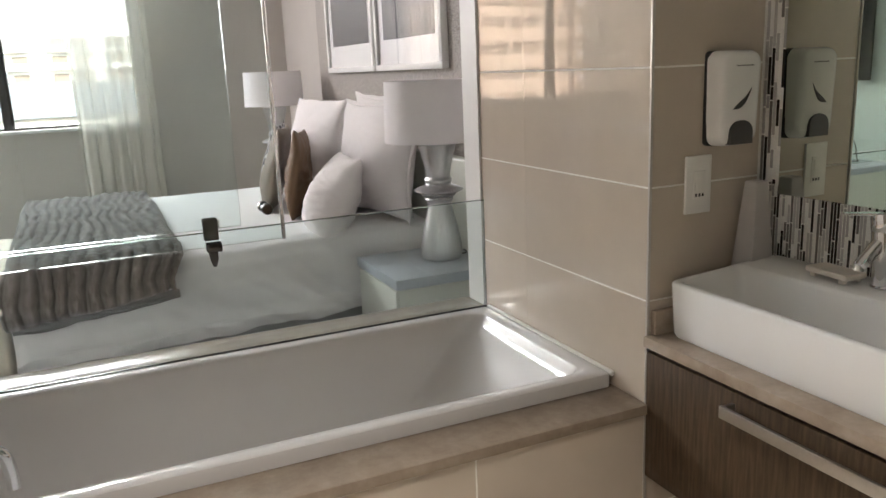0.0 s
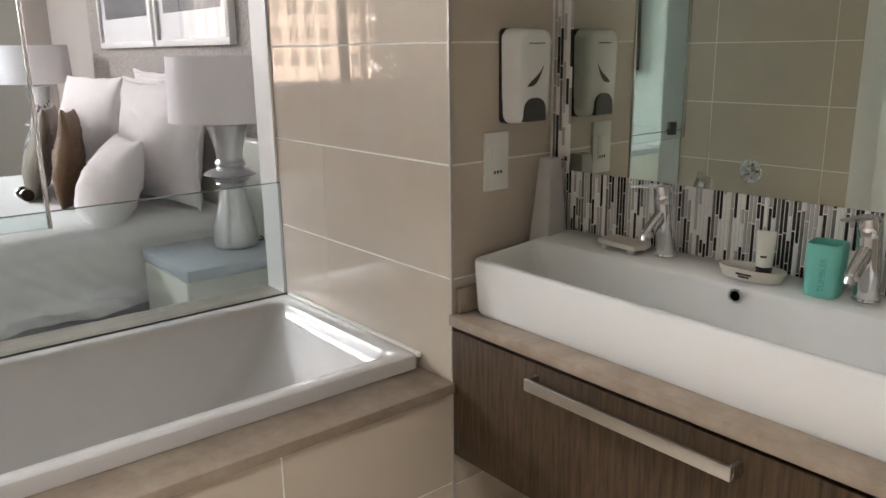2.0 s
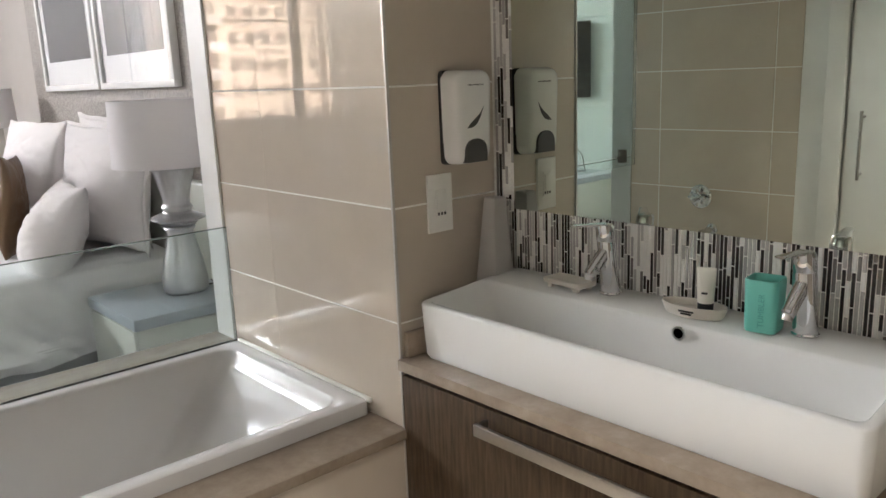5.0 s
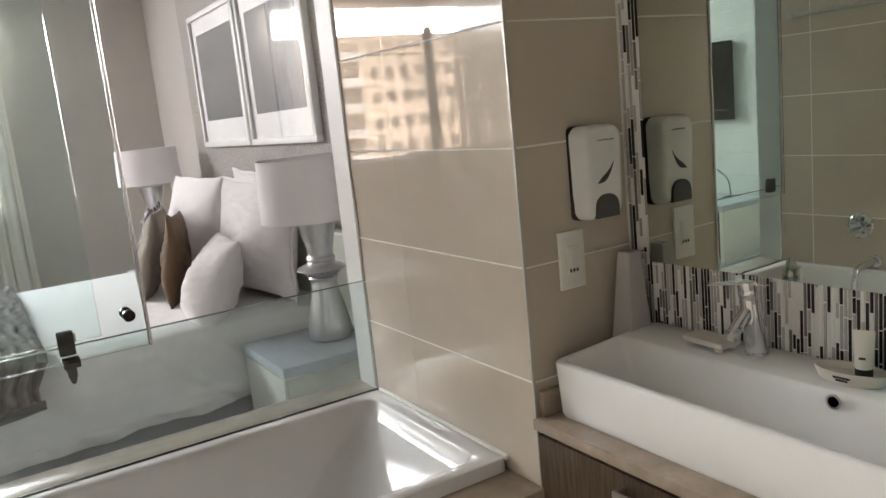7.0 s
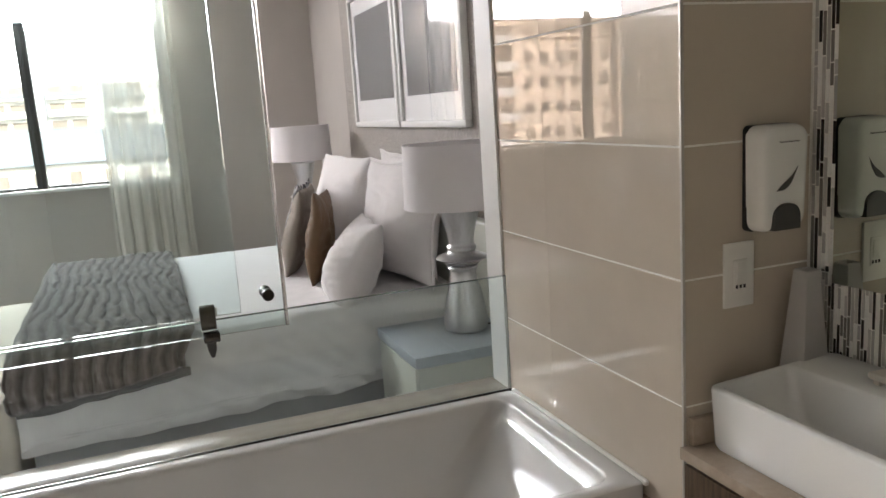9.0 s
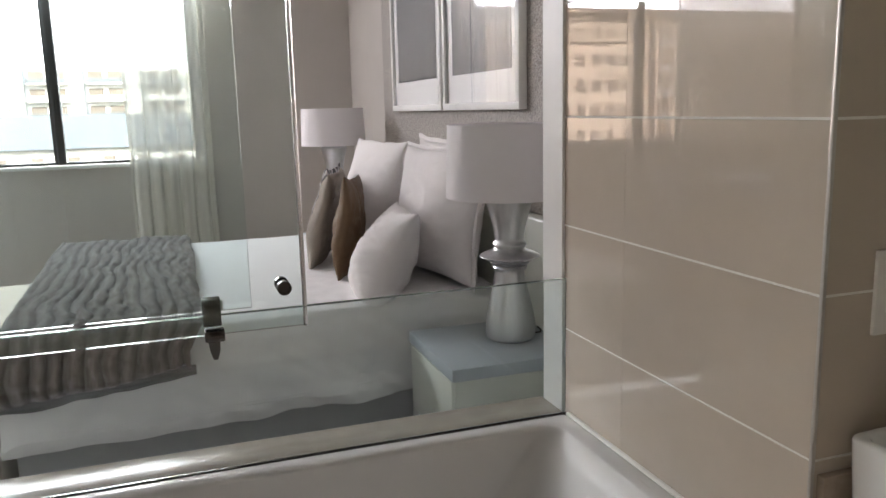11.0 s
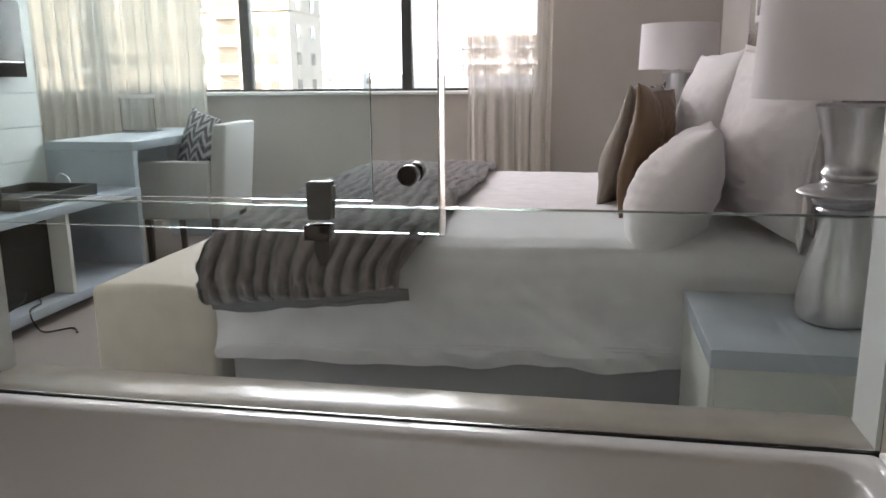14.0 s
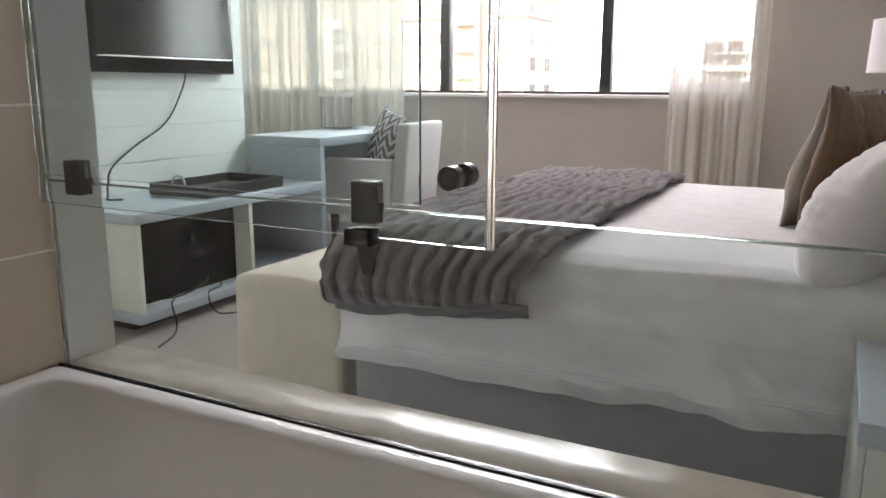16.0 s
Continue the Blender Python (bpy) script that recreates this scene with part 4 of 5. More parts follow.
def throw():
    t = thing("fur_throw", "grey brown ribbed faux fur throw over the foot of the bed", "throw")
    x0, x1 = -0.215, 0.470
    path = [(BY0 - 0.045, 0.462), (BY0 - 0.078, 0.490), (BY0 - 0.090, 0.545), (BY0 - 0.072, 0.605), (BY0 - 0.020, 0.652), (BY0 + 0.07, 0.672), (BY0 + 0.20, 0.674), (4.4, 0.676), (5.2, 0.674), (5.38, 0.668), (BY1 + 0.02, 0.62), (BY1 + 0.035, 0.52)]
    lens = [0.0]
    for a, b in zip(path, path[1:]):
        lens.append(lens[-1] + math.dist(a, b))

    def f(u, v):
        s = v * lens[-1]
        x = x0 + (x1 - x0) * u
        # the near edge climbs towards the pillows, and dips at the corner of the bed
        s += (0.13 * max(0.0, u - 0.2) - 0.008) * max(0.0, 1 - v * 3)
        s = min(max(s, 0.0), lens[-1])
        for a, b, l0, l1 in zip(path, path[1:], lens, lens[1:]):
            if s <= l1 + 1e-9:
                k = (s - l0) / (l1 - l0)
                y, z = a[0] + k * (b[0] - a[0]), a[1] + k * (b[1] - a[1])
                break
        x += 0.022 * wob(s, 1, 2.5, 4) * (0.3 + u) - 0.05 * max(0, v - 0.3) * (1 - u)
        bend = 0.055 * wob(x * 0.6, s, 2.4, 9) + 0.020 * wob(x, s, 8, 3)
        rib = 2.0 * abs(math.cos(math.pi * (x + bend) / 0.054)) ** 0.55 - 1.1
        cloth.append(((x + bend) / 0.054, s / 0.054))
        lump = 0.0115 * rib * (0.85 + 0.5 * wob(x, s, 6, 12)) + 0.010 * wob(x, s, 6, 2) + 0.007 * wob(x * 2, s * 2, 9, 5) + 0.006 * wob(x, s, 26, 6) + 0.004 * wob(x, s, 70, 7) - 0.003 * rib
        side = max(0.0, min(1.0, (0.655 - z) / 0.06))
        z += (lump + 0.016) * (1 - side) - 0.022 * side * max(0.0, 1 - u * 5)
        x -= 0.05 * side * u * u
        y -= side * (lump * 1.35 + 0.012 * wob(x, 0.3, 6, 20) + 0.006)
        if u < 0.05:
            z -= 0.035 * (1 - u / 0.05) * (1 - side)
        if u > 0.96:
            z -= 0.012 * (u - 0.96) / 0.04
        return x, y, z

    cloth = []
    bm = sheet(220, 230, f, thick=0.014)
    bm.verts.index_update()
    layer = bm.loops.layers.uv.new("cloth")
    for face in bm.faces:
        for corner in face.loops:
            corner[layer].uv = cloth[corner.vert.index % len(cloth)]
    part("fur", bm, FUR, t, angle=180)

    def lining(u, v):
        x = x0 + 0.015 + (x1 - x0 - 0.05) * u
        low = 0.424 + 0.07 * max(0.0, u - 0.2) + 0.008 * wob(x, 0, 11, 30)
        return x, BY0 - 0.040 - 0.010 * wob(x, v, 7, 31) - 0.012 * v, low + (0.52 - low) * v
    part("lining", sheet(60, 10, lining, thick=0.004), LINING, t, "plain grey lining")


throw()


def bench():
    t = thing("bed_bench", "long cream upholstered bench at the foot of the bed", "bench")
    bm = box(-0.665, -0.222, 3.43, 5.36, 0.03, 0.462, 0.028, 4)
    bmesh.ops.subdivide_edges(bm, edges=[e for e in bm.edges if e.calc_length() > 0.25], cuts=10, use_grid_fill=True)
    for v in bm.verts:
        if v.co.z > 0.4:
            v.co.z += 0.018 * max(0, 1 - ((v.co.x + 0.44) / 0.24) ** 2)
    part("cushioned_body", bm, BENCH, t, angle=60)
    for x in (-0.62, -0.27):
        for y in (3.50, 5.28):
            part("foot", box(x - 0.025, x + 0.025, y - 0.025, y + 0.025, 0, 0.032, 0.002), DARKWOOD, t)


bench()


# ---------------------------------------------------------------- pillows
def pillow(name, label, mat, at, rot, w, h, d, seed, flange=0.0, group="", slack=0.05):
    """A stuffed cushion standing on its long edge: w wide, h high, d thick, about its lower middle.
    Its corners are pulled out to points, its edges draw in between them; a flange is a flat hem past the seam."""
    inner_w, inner_h = w - 2 * flange, h - 2 * flange

    def outline(a, b):
        x = a * inner_w / 2 * (1 - 0.075 * (1 - b * b) * abs(a) ** 3)
        z = b * inner_h / 2 * (1 - 0.065 * (1 - a * a) * abs(b) ** 3)
        x += 0.012 * wob(a * 0.8, b * 1.4, 1.6, seed + 9) * abs(a)
        z += 0.012 * wob(a * 1.4, b * 0.8, 1.6, seed + 19) * abs(b)
        return x, z

    def face(s):
        def f(u, v):
            a, b = 2 * u - 1, 2 * v - 1
            a, b = math.sin(a * math.pi / 2), math.sin(b * math.pi / 2)
            e = max(0.0, (1 - a * a) * (1 - b * b))
            puff = 0.72 * e ** 0.42 + 0.28 * e
            sag = 1 - 0.22 * b * (1 - a * a)
            x, z = outline(a, b)
            y = s * d / 2 * puff * sag
            y += s * 0.020 * wob(a * 1.2, b * 1.2, 1.3, seed + s) * puff
            rim = max(abs(a), abs(b))
            turn = math.atan2(b, a)
            rays = math.sin(13 * turn + 5 * wob(a, b, 1.4, seed + 31)) * max(0.0, rim - 0.45) * e ** 0.3
            y += s * 0.002 * rays
            long = abs(wob(a * 0.9 + 0.35 * b, b * 2.6, 1.7, seed + 7 + s))
            y -= s * slack * 0.10 * max(0.0, 0.16 - long) / 0.16 * e
            y += s * 0.0035 * wob(a, b, 7, seed + 2) * puff
            y += 0.020 * wob(a, b, 1.0, seed + 4)
            return x, y, z + h / 2
        return f
    bm = sheet(72, 72, face(-1))
    sheet(72, 72, face(1), bm)
    bmesh.ops.remove_doubles(bm, verts=bm.verts, dist=0.0006)
    if flange:
        def hem(side):
            def f(u, v):
                k = 2 * u - 1
                a, b = ((k, side[1]) if side[0] == 0 else (side[0], k))
                x, z = outline(a, b)
                x *= 1 + v * 2 * flange / inner_w * (1 if side[0] else abs(k))
                z *= 1 + v * 2 * flange / inner_h * (1 if side[1] else abs(k))
                y = 0.020 * wob(a, b, 1.0, seed + 4) + v * 0.016 * wob(a * 3, b * 3, 1.5, seed + 40)
                return x, y, z + h / 2
            return f
    for v in bm.verts:
        if v.co.z < 0.004:
            v.co.z = 0.004
    ob = single(name, bm, mat, label, "pillow" if "pillow" in name else "cushion", group=group, angle=180)
    if flange:
        for side in ((0, 1), (1, 0), (-1, 0)):
            part("hem", sheet(48, 4, hem(side), thick=0.004), mat, ob, angle=180)
    ob.matrix_world = pose(*at, *rot)
    return ob


def stand(ob, foot, along, up):
    """Sets a pillow on its lower middle, its width along one way and its height along another."""
    w = Vector(along).normalized()
    u = Vector(up)
    u = (u - w * u.dot(w)).normalized()
    m = Matrix((w, u.cross(w), u)).transposed().to_4x4()
    ob.matrix_world = Matrix.Translation(foot) @ m


g = "white pillows at the headboard"
none = (0, 0, 0)
stand(pillow("pillow", "large white cotton pillow standing against the headboard", PILLOW, none, none, 0.70, 0.63, 0.15, 1, 0.022, g), (1.590, 3.99, 0.640), (-0.06, 1, 0), (0.02, 0.0, 1))
stand(pillow("pillow", "large white cotton pillow with a flat hem leaning on the others", PILLOW, none, none, 0.72, 0.61, 0.26, 5, 0.020, g, 0.10), (1.465, 3.84, 0.636), (-0.20, 1, 0), (0.09, 0.02, 0.60))
stand(pillow("pillow", "large white cotton pillow leaning on the headboard", PILLOW, none, none, 0.82, 0.60, 0.24, 3, 0.0, g), (1.375, 4.70, 0.640), (-0.07, 1, 0), (0.11, 0.0, 0.57))
stand(pillow("scatter_cushion", "white square cushion leaning on the pillows", PILLOW, none, none, 0.45, 0.45, 0.26, 8, slack=0.09), (1.122, 3.70, 0.578), (0.10, 1.0, 0.0), (0.178, 0.064, 0.351))
stand(pillow("scatter_cushion", "brown satin cushion standing on the bed", BROWN, none, none, 0.42, 0.465, 0.125, 11, slack=0.12), (1.135, 4.09, 0.632), (0.37, 0.93, -0.04), (0.050, 0.014, 0.453))
stand(pillow("scatter_cushion", "taupe linen cushion standing beside the brown one", TAUPE, none, none, 0.43, 0.48, 0.125, 14, slack=0.12), (1.058, 4.41, 0.632), (0.34, 0.94, 0), (0.108, -0.03, 0.474))
stand(pillow("scatter_cushion", "grey patterned cushion behind the taupe one", CHEVRON, none, none, 0.43, 0.48, 0.10, 17), (1.105, 4.66, 0.632), (0.34, 0.94, 0), (0.10, -0.02, 0.46))


# ---------------------------------------------------------------- bedside
def bedside(y0, y1, group):
    t = thing("bedside_table", "pale blue grey topped bedside table with cream drawer", "bedside table", (0, 0, 0), group=group)
    part("top", box(1.215, 1.689, y0, y1, 0.508, 0.552, 0.003), LACQUER, t, "pale blue grey top")
    part("body", box(1.232, 1.689, y0 + 0.022, y1 - 0.014, 0.06, 0.507, 0.002), CREAMLAC, t)
    part("drawer_front", box(1.218, 1.231, y0 + 0.022, y1 - 0.014, 0.255, 0.500, 0.002), CREAMLAC, t)
    part("drawer_front", box(1.218, 1.231, y0 + 0.022, y1 - 0.014, 0.064, 0.249, 0.002), CREAMLAC, t)
    part("plinth", box(1.26, 1.689, y0 + 0.04, y1 - 0.03, 0.0, 0.06), LACQUER, t)


bedside(2.862, 3.355, "bedside tables")
bedside(5.50, 5.99, "bedside tables")


def table_lamp(x, y, r, tall=0.0):
    z0, k = 0.5525, 1 + tall / 0.512
    t = thing("table_lamp", "turned silver table lamp with a white drum shade", "lamp", (x, y, z0), group="bedside lamps")
    prof = smooth_profile([(0.078, 0.0), (0.088, 0.008), (0.091, 0.035), (0.088, 0.075), (0.076, 0.14), (0.061, 0.20), (0.054, 0.245), (0.056, 0.258)], 6)
    prof += [(0.061, 0.260), (0.064, 0.266), (0.061, 0.272), (0.056, 0.274), (0.070, 0.280), (0.074, 0.286), (0.070, 0.292)]
    prof += smooth_profile([(0.090, 0.296), (0.106, 0.303), (0.108, 0.308), (0.090, 0.318), (0.064, 0.326), (0.055, 0.336)], 4)
    prof += smooth_profile([(0.060, 0.342), (0.061, 0.352), (0.053, 0.368), (0.058, 0.41), (0.071, 0.46), (0.081, 0.495), (0.083, 0.505), (0.078, 0.510)], 5)
    part("base", lathe([(a, b * k) for a, b in [(0.004, 0.0)] + prof + [(0.01, 0.512)]], 64), SILVER, t)
    part("stem", lathe([(a, b + tall) for a, b in ((0.010, 0.512), (0.010, 0.56), (0.014, 0.562), (0.014, 0.60), (0.004, 0.602))], 20), STEEL, t)
    s0, s1 = 0.522 + tall, 0.776 + tall * 0.8
    shade = part("shade", lathe([(r - 0.003, s0), (r, s0), (r - 0.008, s1), (r - 0.011, s1), (r - 0.003, s0)], 72, close=False), SHADE, t, "white fabric drum shade")
    for z, rr in ((s0, r + 0.0006), (s1 - 0.006, r - 0.0075)):
        part("hem", lathe([(rr - 0.003, z), (rr + 0.0004, z), (rr + 0.0004, z + 0.006), (rr - 0.003, z + 0.006)], 72, close=False), SHADE, shade)
    bm = bmesh.new()
    for k in range(3):
        a = 2 * math.pi * k / 3 + 0.4
        rod((0, 0, s1 - 0.02), ((r - 0.012) * math.cos(a), (r - 0.012) * math.sin(a), s1 - 0.012), 0.002, 8, bm)
    lathe([(0.016, s1 - 0.026), (0.016, s1 - 0.014), (0.006, s1 - 0.012)], 20, bm)
    part("spider", bm, STEEL, shade, "thin wire shade holder")
    part("bulb", lathe(smooth_profile([(0.012, 0.602 + tall), (0.016, 0.62 + tall), (0.030, 0.665 + tall), (0.022, 0.69 + tall), (0.004, 0.70 + tall)], 4), 24), PLASTIC, t)


table_lamp(1.537, 3.125, 0.224)
table_lamp(1.412, 5.66, 0.208, 0.092)
single("lamp_cable", tube([(1.615, 3.16, 0.556), (1.65, 3.13, 0.556), (1.672, 3.15, 0.558), (1.683, 3.20, 0.556)], 0.0032, 8), WIRE, "black lamp cable lying on the bedside table", "cable")


# ---------------------------------------------------------------- pictures
def picture(y0, y1):
    t = thing("framed_picture", "dark abstract print in a wide white frame", "picture", (1.7515, 0, 0), group="pictures over the bed")
    z0, z1, w = 1.375, 2.195, 0.032
    for a, b, c, d in ((y0, y1, z0, z0 + w), (y0, y1, z1 - w, z1), (y0, y0 + w, z0 + w, z1 - w), (y1 - w, y1, z0 + w, z1 - w)):
        part("frame", box(-0.036, 0, a, b, c, d, 0.003), WHITEPAINT, t)
    part("mount", box(-0.016, -0.004, y0 + w, y1 - w, z0 + w, z1 - w), WHITEPAINT, t, "white card mount")
    part("print", box(-0.018, -0.0165, y0 + 0.105, y1 - 0.105, z0 + 0.165, z1 - 0.125), ART, t, "dark grey abstract print")
    p = part("glazing", box(-0.024, -0.021, y0 + w, y1 - w, z0 + w, z1 - w), CLEARGLASS, t)
    p.visible_shadow = False


picture(3.425, 4.335)
picture(4.372, 5.285)


# ---------------------------------------------------------------- curtains
def curtain(x0, x1, label, seed, y=6.64):
    def f(u, v):
        x = x0 + (x1 - x0) * u
        z = 0.02 + 2.50 * v
        amp = 0.034 * (0.7 + 0.3 * (1 - v))
        ph = 2 * math.pi * (x / 0.105) + 2.2 * wob(x, 0, 2.3, seed)
        yy = y + amp * math.sin(ph) + 0.012 * math.sin(2.3 * ph + 1) + 0.02 * wob(x, z, 1.3, seed + 3)
        return x + 0.012 * math.cos(ph) + 0.012 * (1 - v) * wob(x * 3, z, 2, seed), yy, z
    n = int((x1 - x0) / 0.0075)
    c = thing("sheer_curtain", label, "curtain", group="sheer curtains")
    part("cloth", sheet(n, 24, f), SHEER, c, angle=180)
    part("heading", box(x0, x1, y - 0.012, y + 0.012, 2.52, 2.60, 0.003), WHITEPAINT, c)


curtain(0.105, 0.700, "gathered white sheer curtain beside the window", 2)
curtain(-3.45, -1.82, "gathered white sheer curtain drawn before the window", 6)


# ---------------------------------------------------------------- television and low cabinet
def television():
    t = thing("television", "black flat television on the panelled wall", "television", (XT, 0, 0))
    part("bracket", box(0.0, 0.03, 4.3, 4.7, 1.3, 1.6), BLACK, t)
    y0, y1, z0, z1 = 4.06, 5.05, 1.155, 1.775
    part("casing", box(0.03, 0.062, y0, y1, z0, z1, 0.006), BLACKGLOSS, t)
    part("screen", box(0.0622, 0.0632, y0 + 0.05, y1 - 0.022, z0 + 0.085, z1 - 0.03), SCREEN, t, "dark glossy screen")
    part("trim_strip", box(0.0622, 0.064, y0 + 0.05, y1 - 0.02, z0 + 0.076, z0 + 0.082), STEEL, t, "thin silver strip")


television()
single("tv_cable", tube([(XT + 0.03, 4.70, 1.16), (XT + 0.022, 4.68, 1.08), (XT + 0.02, 4.55, 0.90), (XT + 0.02, 4.32, 0.78), (XT + 0.02, 4.17, 0.68), (XT + 0.03, 4.13, 0.58), (XT + 0.07, 4.10, 0.560), (XT + 0.16, 4.02, 0.556), (XT + 0.22, 4.06, 0.556)], 0.0045, 8),
       WIRE, "black cable hanging from the television", "cable")


def low_cabinet():
    t = thing("tv_cabinet", "low wall-hung media cabinet with pale blue top", "cabinet")
    xb, xf = XT + 0.002, -1.545
    part("top", box(xb, xf + 0.012, 3.795, 5.188, 0.500, 0.546, 0.003), LACQUER, t, "pale blue grey top")
    part("end_panel", box(xb, xf, 3.805, 3.835, 0.10, 0.499, 0.002), CREAMLAC, t)
    part("divider", box(xb, xf, 4.535, 4.562, 0.10, 0.499, 0.002), CREAMLAC, t)
    part("bottom_shelf", box(xb, xf + 0.012, 3.79, 5.188, 0.052, 0.099, 0.003), LACQUER, t, "pale blue grey shelf")
    part("back_panel", box(xb, xb + 0.012, 3.836, 5.186, 0.10, 0.499), BLACKGLOSS, t, "black back panel")
    part("drawer_front", box(xf - 0.12, xf - 0.10, 3.84, 4.53, 0.102, 0.497, 0.002), DEEPBLACK, t, "black panel")
    # dark block put in for the shade under the hung cabinet
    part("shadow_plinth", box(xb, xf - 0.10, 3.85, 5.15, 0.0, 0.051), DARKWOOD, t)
    return t


low_cabinet()
for k, pts in enumerate(([(-1.70, 3.95, 0.1035), (-1.62, 4.10, 0.1035), (-1.60, 4.25, 0.14), (-1.66, 4.32, 0.16), (-1.72, 4.22, 0.1035), (-1.60, 4.05, 0.1035), (-1.545, 3.98, 0.105), (-1.52, 3.97, 0.06), (-1.50, 3.96, 0.006), (-1.42, 3.86, 0.005), (-1.36, 3.72, 0.005)],
                         [(-1.66, 4.42, 0.1035), (-1.58, 4.34, 0.104), (-1.545, 4.22, 0.106), (-1.515, 4.20, 0.05), (-1.48, 4.22, 0.006), (-1.40, 4.30, 0.005), (-1.33, 4.24, 0.005)])):
    single("loose_cable", tube(pts, 0.0042, 8), WIRE, "black loose cable trailing onto the carpet", "cable", group="loose cables")


def tray():
    t = thing("serving_tray", "black wooden serving tray with round steel handles", "tray", (-1.80, 4.60, 0.547), 0)
    part("base", box(-0.20, 0.20, -0.29, 0.29, 0.0, 0.012, 0.002), TRAYBLACK, t)
    for x0, x1, y0, y1 in ((-0.20, -0.185, -0.29, 0.29), (0.185, 0.20, -0.29, 0.29), (-0.185, 0.185, -0.29, -0.275), (-0.185, 0.185, 0.275, 0.29)):
        part("rim", box(x0, x1, y0, y1, 0.012, 0.058, 0.002), TRAYBLACK, t)
    for y in (-0.2825, 0.2825):
        pts = [(0.045 * math.cos(radians(a)), y, 0.058 + 0.045 * math.sin(radians(a))) for a in range(0, 181, 20)]
        part("handle", tube(pts, 0.006, 10, per=3), STEEL, t, "round steel loop handle")


tray()


def desk():
    t = thing("desk", "pale blue grey lacquered desk by the window", "desk")
    part("top", box(-2.118, -1.565, 5.192, 6.52, 0.745, 0.797, 0.003), LACQUER, t)
    part("side_panel", box(-2.118, -1.565, 5.192, 5.235, 0.0, 0.744, 0.003), LACQUER, t)
    part("side_panel", box(-2.118, -1.565, 6.477, 6.52, 0.0, 0.744, 0.003), LACQUER, t)
    part("back_panel", box(-2.118, -2.095, 5.236, 6.476, 0.35, 0.744, 0.002), LACQUER, t)


desk()


def glass_jar():
    t = thing("glass_jar", "cylindrical clear glass hurricane jar on a plate", "jar", (-2.02, 6.02, 0.7975))
    part("plate", lathe([(0.10, 0), (0.15, 0.006), (0.152, 0.010), (0.145, 0.010), (0.10, 0.006), (0.003, 0.006)], 40), CLEARGLASS, t)
    p = part("jar", lathe([(0.003, 0.011), (0.105, 0.011), (0.11, 0.018), (0.11, 0.235), (0.118, 0.25), (0.114, 0.252), (0.105, 0.235), (0.105, 0.02), (0.003, 0.019)], 48, close=False), CLEARGLASS, t)
    p.visible_shadow = False
    part("rim_band", lathe([(0.113, 0.225), (0.116, 0.225), (0.121, 0.25), (0.118, 0.251)], 48, close=False), CREAM, t, "pale cord band at the rim")


glass_jar()


def chair():
    t = thing("desk_chair", "pale upholstered tub chair with dark legs", "chair", (-1.50, 5.80, 0), 6)
    part("seat", box(-0.27, 0.20, -0.27, 0.27, 0.34, 0.47, 0.03, 3), CHAIRFAB, t)
    bm = box(0.16, 0.25, -0.28, 0.28, 0.30, 0.875, 0.02, 3)
    for v in bm.verts:
        if v.co.z > 0.5:
            v.co.x += (v.co.z - 0.5) * 0.14
    part("backrest", bm, CHAIRFAB, t)
    for y in (-0.30, 0.23):
        part("armrest", box(-0.27, 0.18, y, y + 0.07, 0.30, 0.655, 0.015, 3), CHAIRFAB, t)
    for x in (-0.235, 0.19):
        for y in (-0.25, 0.25):
            part("leg", loft([rrect(x - 0.015, x + 0.015, y - 0.015, y + 0.015, 0.003, 0), rrect(x - 0.022, x + 0.022, y - 0.022, y + 0.022, 0.003, 0.345)], cap_start=True, cap_end=True), DARKWOOD, t)


chair()
pillow("scatter_cushion", "grey and white chevron cushion on the chair", CHEVRON, (-1.53, 5.74, 0.474), (-14, 8, -42), 0.46, 0.48, 0.15, 21)


# ---------------------------------------------------------------- outside
single("ground", box(-900, 900, 20, 1500, -26, -25), ASPHALT, "city ground far below", "ground", "structure", False)


# panel that glows in place of a bright sky, lighting the room too
haze = Mat("glowing_sky_panel", (0.8, 0.8, 0.8), 1.0)
haze.p.inputs["Emission Color"].default_value = (0.92, 0.96, 1.0, 1)
haze.p.inputs["Emission Strength"].default_value = 0.66
single("backdrop", box(-900, 900, 700, 701, -60, 420), haze.m, "glowing white panel standing for the sky behind the city", "backdrop", "structure", False)


def window_unit(parent, mesh_cache, w, h, x, y, z, axis):
    key = (w, h, axis)
    if key not in mesh_cache:
        bm = box(-w / 2, w / 2, -0.06, 0.02, 0, h) if axis == "x" else box(-0.02, 0.06, -w / 2, w / 2, 0, h)
        mesh_cache[key] = mesh_of("window", bm, DARKWIN, False)
    ob = new("window", mesh_cache[key])
    ob.parent = parent
    ob.location = (x, y, z)


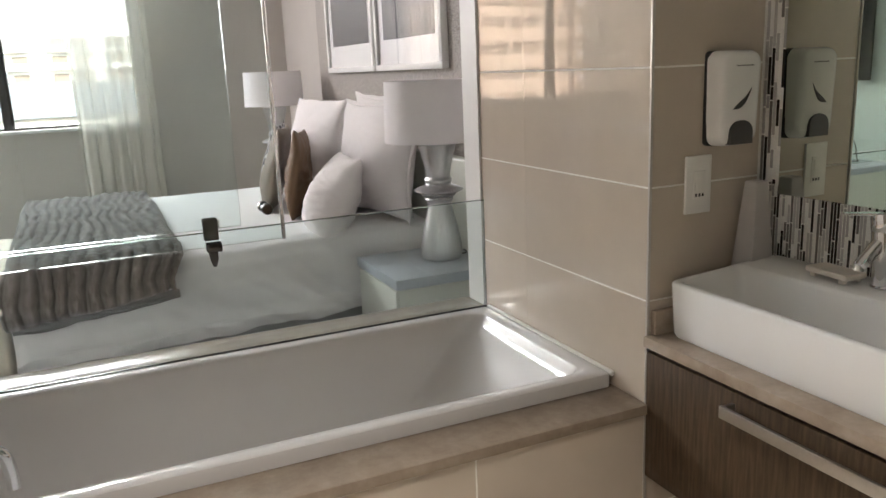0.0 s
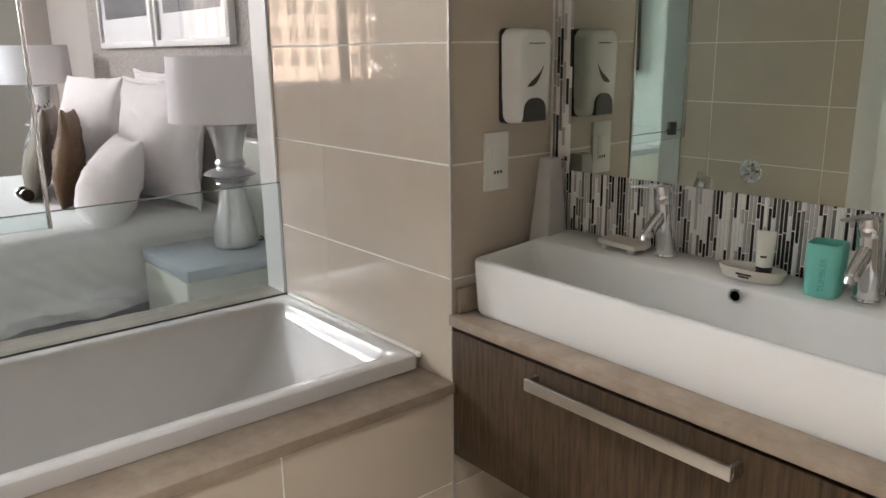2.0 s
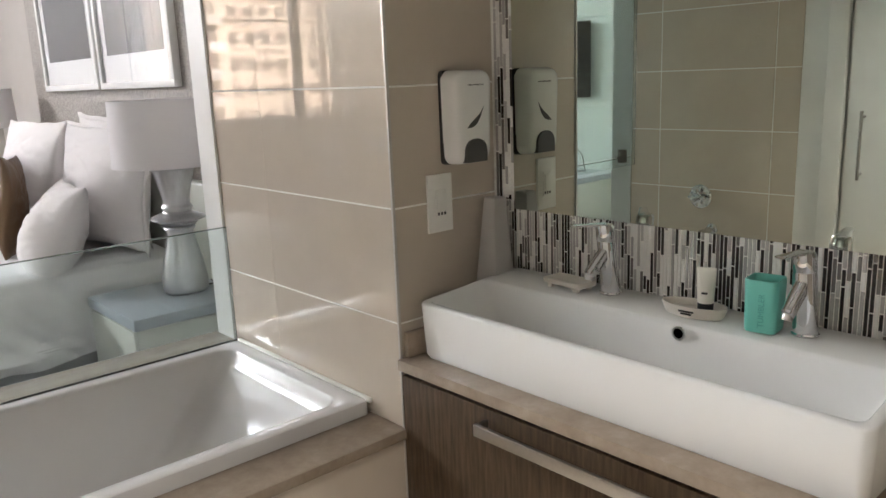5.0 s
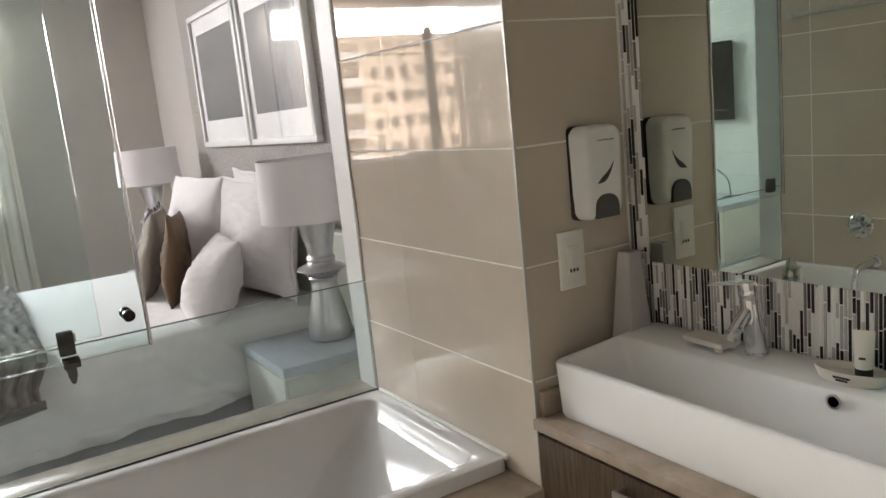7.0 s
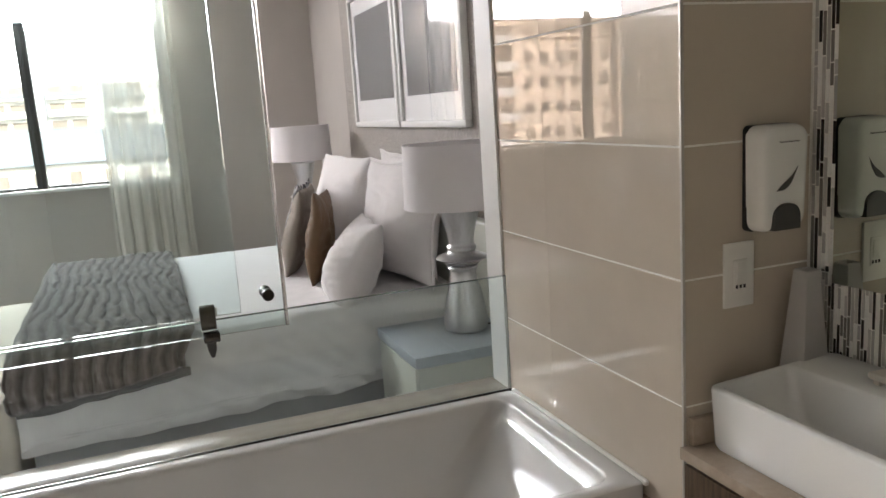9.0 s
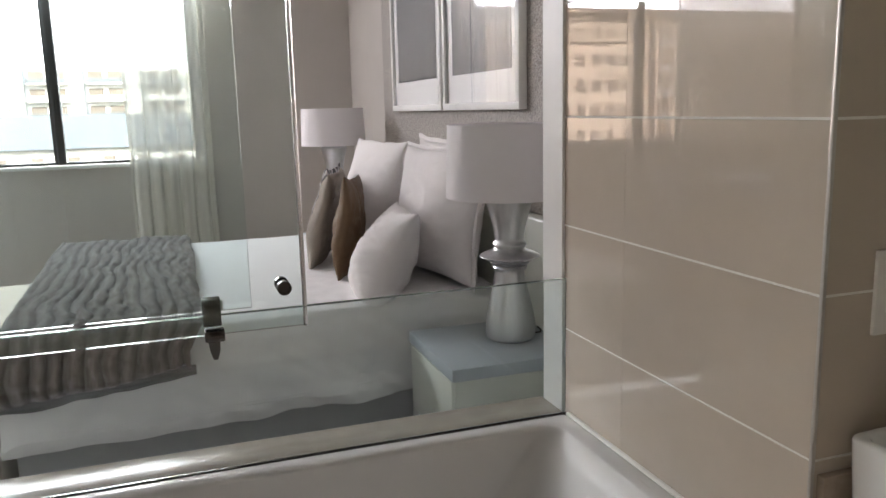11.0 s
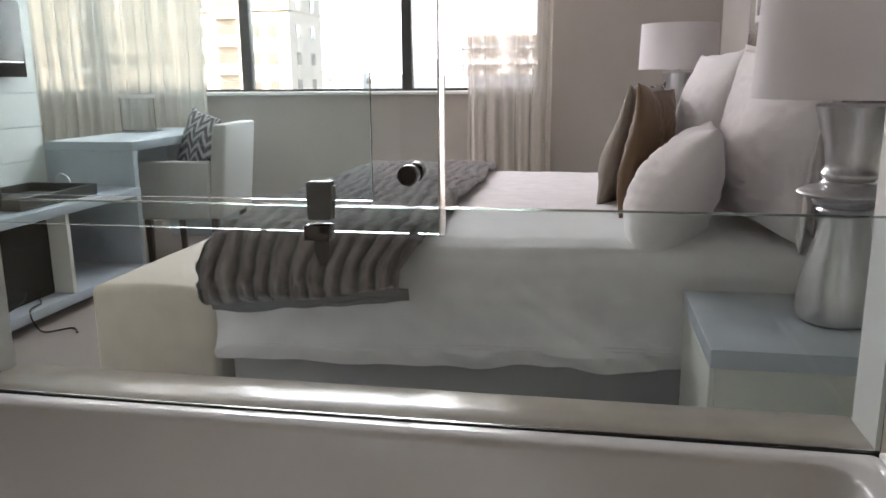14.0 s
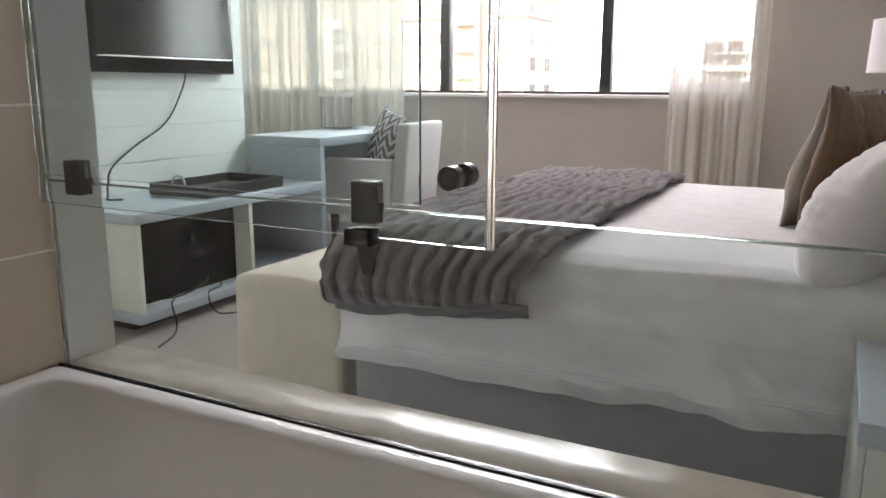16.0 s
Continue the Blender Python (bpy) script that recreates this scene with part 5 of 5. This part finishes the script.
def apartment_tower():
    """A sand-coloured tower block, its front towards the room."""
    t = thing("apartment_building", "sand coloured apartment tower with balconies", "building", (-31.5, 85, -25))
    H, W, D, fl = 36.9, 44, 10.5, 3.0
    cache = {}
    part("wall", box(-W, 0, 0.0, D, 0, H), SAND, t, smooth=False)
    part("roof", box(-W - 0.9, 1.0, -1.2, D + 1.0, H, H + 1.0), EAVE, t, "broad brown eave", smooth=False)
    part("penthouse", box(-W + 2, -1.5, 0.8, D - 1, H + 1.0, H + 5.2), CITY, t, smooth=False)
    part("penthouse_roof", box(-W + 1.4, -0.9, 0.2, D - 0.4, H + 5.2, H + 5.7), EAVE, t, smooth=False)
    for k in range(17):
        window_unit(t, cache, 1.7, 2.2, -3.0 - 2.35 * k, 0.78, H + 2.0, "x")
    for k in range(4, 12):
        z = k * fl + 0.9
        for bay in range(5):
            bx = -2.0 - bay * 8.6
            for dx in (0.0, -2.1) if bay % 2 == 0 else (0.0, -2.1, -4.2, -6.3):
                window_unit(t, cache, 1.1, 1.3, bx + dx, -0.02, z, "x")
            # recessed balcony with a slab, parapet and dark opening
            if k > 5 and bay % 2 == 0:
                x1 = bx - 3.7
                part("balcony", box(x1 - 3.0, x1, -0.9, 0.02, z - 1.0, z - 0.8), SAND, t, smooth=False)
                part("parapet", box(x1 - 3.0, x1, -0.95, -0.82, z - 0.8, z + 0.15), SAND if bay % 2 else CITY, t, smooth=False)
                window_unit(t, cache, 2.6, 2.1, x1 - 1.5, -0.02, z - 0.8, "x")
                part("pier", box(x1, x1 + 0.35, -0.9, 0.0, z - 1.0, z + 2.0), SAND, t, smooth=False)
        for yy in (2.6, 7.4):
            window_unit(t, cache, 1.3, 1.4, 0.0, yy, z, "y")
    part("cornice", box(-W - 0.1, 0.15, -0.3, D + 0.1, H - 3.2, H - 2.9), SAND, t, smooth=False)


apartment_tower()


def white_block():
    t = thing("apartment_building", "white apartment block with rows of balconies", "building", (-23.5, 150, -25))
    W, H = 46, 34.4
    part("wall", box(0, W, 0, 14, 0, H), WHITEFAC, t, smooth=False)
    cache = {}
    for k in range(8, 12):
        z = k * 2.95 - 0.3
        for b in range(5):
            x = 1.5 + b * 9.2
            window_unit(t, cache, 2.4, 1.9, x + 1.4, -0.05, z, "x")
            window_unit(t, cache, 2.4, 1.9, x + 4.6, -0.05, z, "x")
            part("balcony", box(x, x + 6.2, -1.2, 0, z - 0.35, z - 0.1), WHITEFAC, t, smooth=False)
            part("railing", box(x, x + 6.2, -1.2, -1.14, z - 0.1, z + 0.7), GREYROOF if k % 2 else CITY, t, smooth=False)
        for b in range(6):
            part("pier", box(b * 9.2 - 0.2, b * 9.2 + 1.0, -1.3, 0, z - 0.6, z + 2.5), WHITEFAC, t, smooth=False)


white_block()


def low_hall():
    t = thing("low_hall", "low white building with a grey metal roof", "building", (-16, 58, -25))
    W = 30
    part("wall", box(0, W, 0, 16, 0, 24.25), WHITEFAC, t, smooth=False)
    bm = bmesh.new()
    a = [bm.verts.new(p) for p in ((-0.2, -0.5, 24.3), (W, -0.5, 24.3), (W, 9, 26.5), (-0.2, 9, 26.5), (W, 17, 24.3), (-0.2, 17, 24.3))]
    for f in ((0, 1, 2, 3), (3, 2, 4, 5), (0, 3, 5), (1, 4, 2), (0, 5, 4, 1)):
        bm.faces.new([a[i] for i in f])
    part("roof", bm, GREYROOF, t, smooth=False)
    cache = {}
    for k in range(13):
        window_unit(t, cache, 0.75, 1.15, 1.3 + 2.2 * k, -0.03, 22.6, "x")


low_hall()


def far_city():
    rnd = random.Random(12)
    for k in range(34):
        y = rnd.uniform(190, 420)
        x = rnd.uniform(-1.05, 0.28) * y * 0.55
        w, d, h = rnd.uniform(10, 26), rnd.uniform(8, 16), 25 + rnd.uniform(-5, 9) * y / 300
        t = thing("city_block", "pale hazy city block in the distance", "building", (x, y, -25), group="far city blocks")
        part("wall", box(-w / 2, w / 2, 0, d, 0, h), CITY, t, smooth=False)
        cache = {}
        n = int(w / 3)
        for i in range(n):
            for z in (h - 2.6, h - 5.6, h - 8.6):
                window_unit(t, cache, 1.5, 1.5, -w / 2 + (i + 0.5) * w / n, -0.05, z, "x")


far_city()


# ---------------------------------------------------------------- tiles and mosaic pieces
ROWS_Z = cuts(0.0, 2.5, 0.756, 0.30)
tiles(pillar, (XE + TD, 2.53, 0), (0, -1, 0), (0, 0, 1), [0.0, 2.53 - 2.223, 2.53 - YP], [z for z in ROWS_Z if z >= 0.45], TILE, upright=0.0006)
tiles(pillar, (XE, YP + TD, 0), (1, 0, 0), (0, 0, 1), [0.004, XM + 0.007 - XE], ROWS_Z, TILE)
tiles(wall_left, (XL - TD, 1.62, 0), (0, 1, 0), (0, 0, 1), cuts(0.0, 0.91, 2.345 - 1.62, 0.60), [z for z in ROWS_Z if z >= 0.45], TILE)
tiles(apron, (XL + 0.002, YP + TD, 0), (1, 0, 0), (0, 0, 1), cuts(0.0, XE - XL - 0.005, 0.925 - XL, 0.60), [0.0, 0.166, 0.438], TILE)
tiles(wall_mirror, (XM + 0.012, YP, 0), (0, -1, 0), (0, 0, 1), cuts(0.0, 3.0, 0.3, 0.60), cuts(0.0, 0.634, 0.156, 0.30), TILE)
tiles(bath_floor, (XL, -1.4, -0.0014), (1, 0, 0), (0, 1, 0), cuts(0.0, XM - XL + 0.01, 1.514 - XL, 0.45), cuts(0.0, 3.0, 2.763, 0.45), FTILE)
mosaic(wall_mirror, (XM + 0.012, YP, 0.735), (0, -1, 0), (0, 0, 1), 1.56, 0.30, 170, 78)
mosaic(wall_mirror, (XM + 0.012, YP - 0.001, 1.035), (0, -1, 0), (0, 0, 1), 0.078, 1.40, 7, 7)
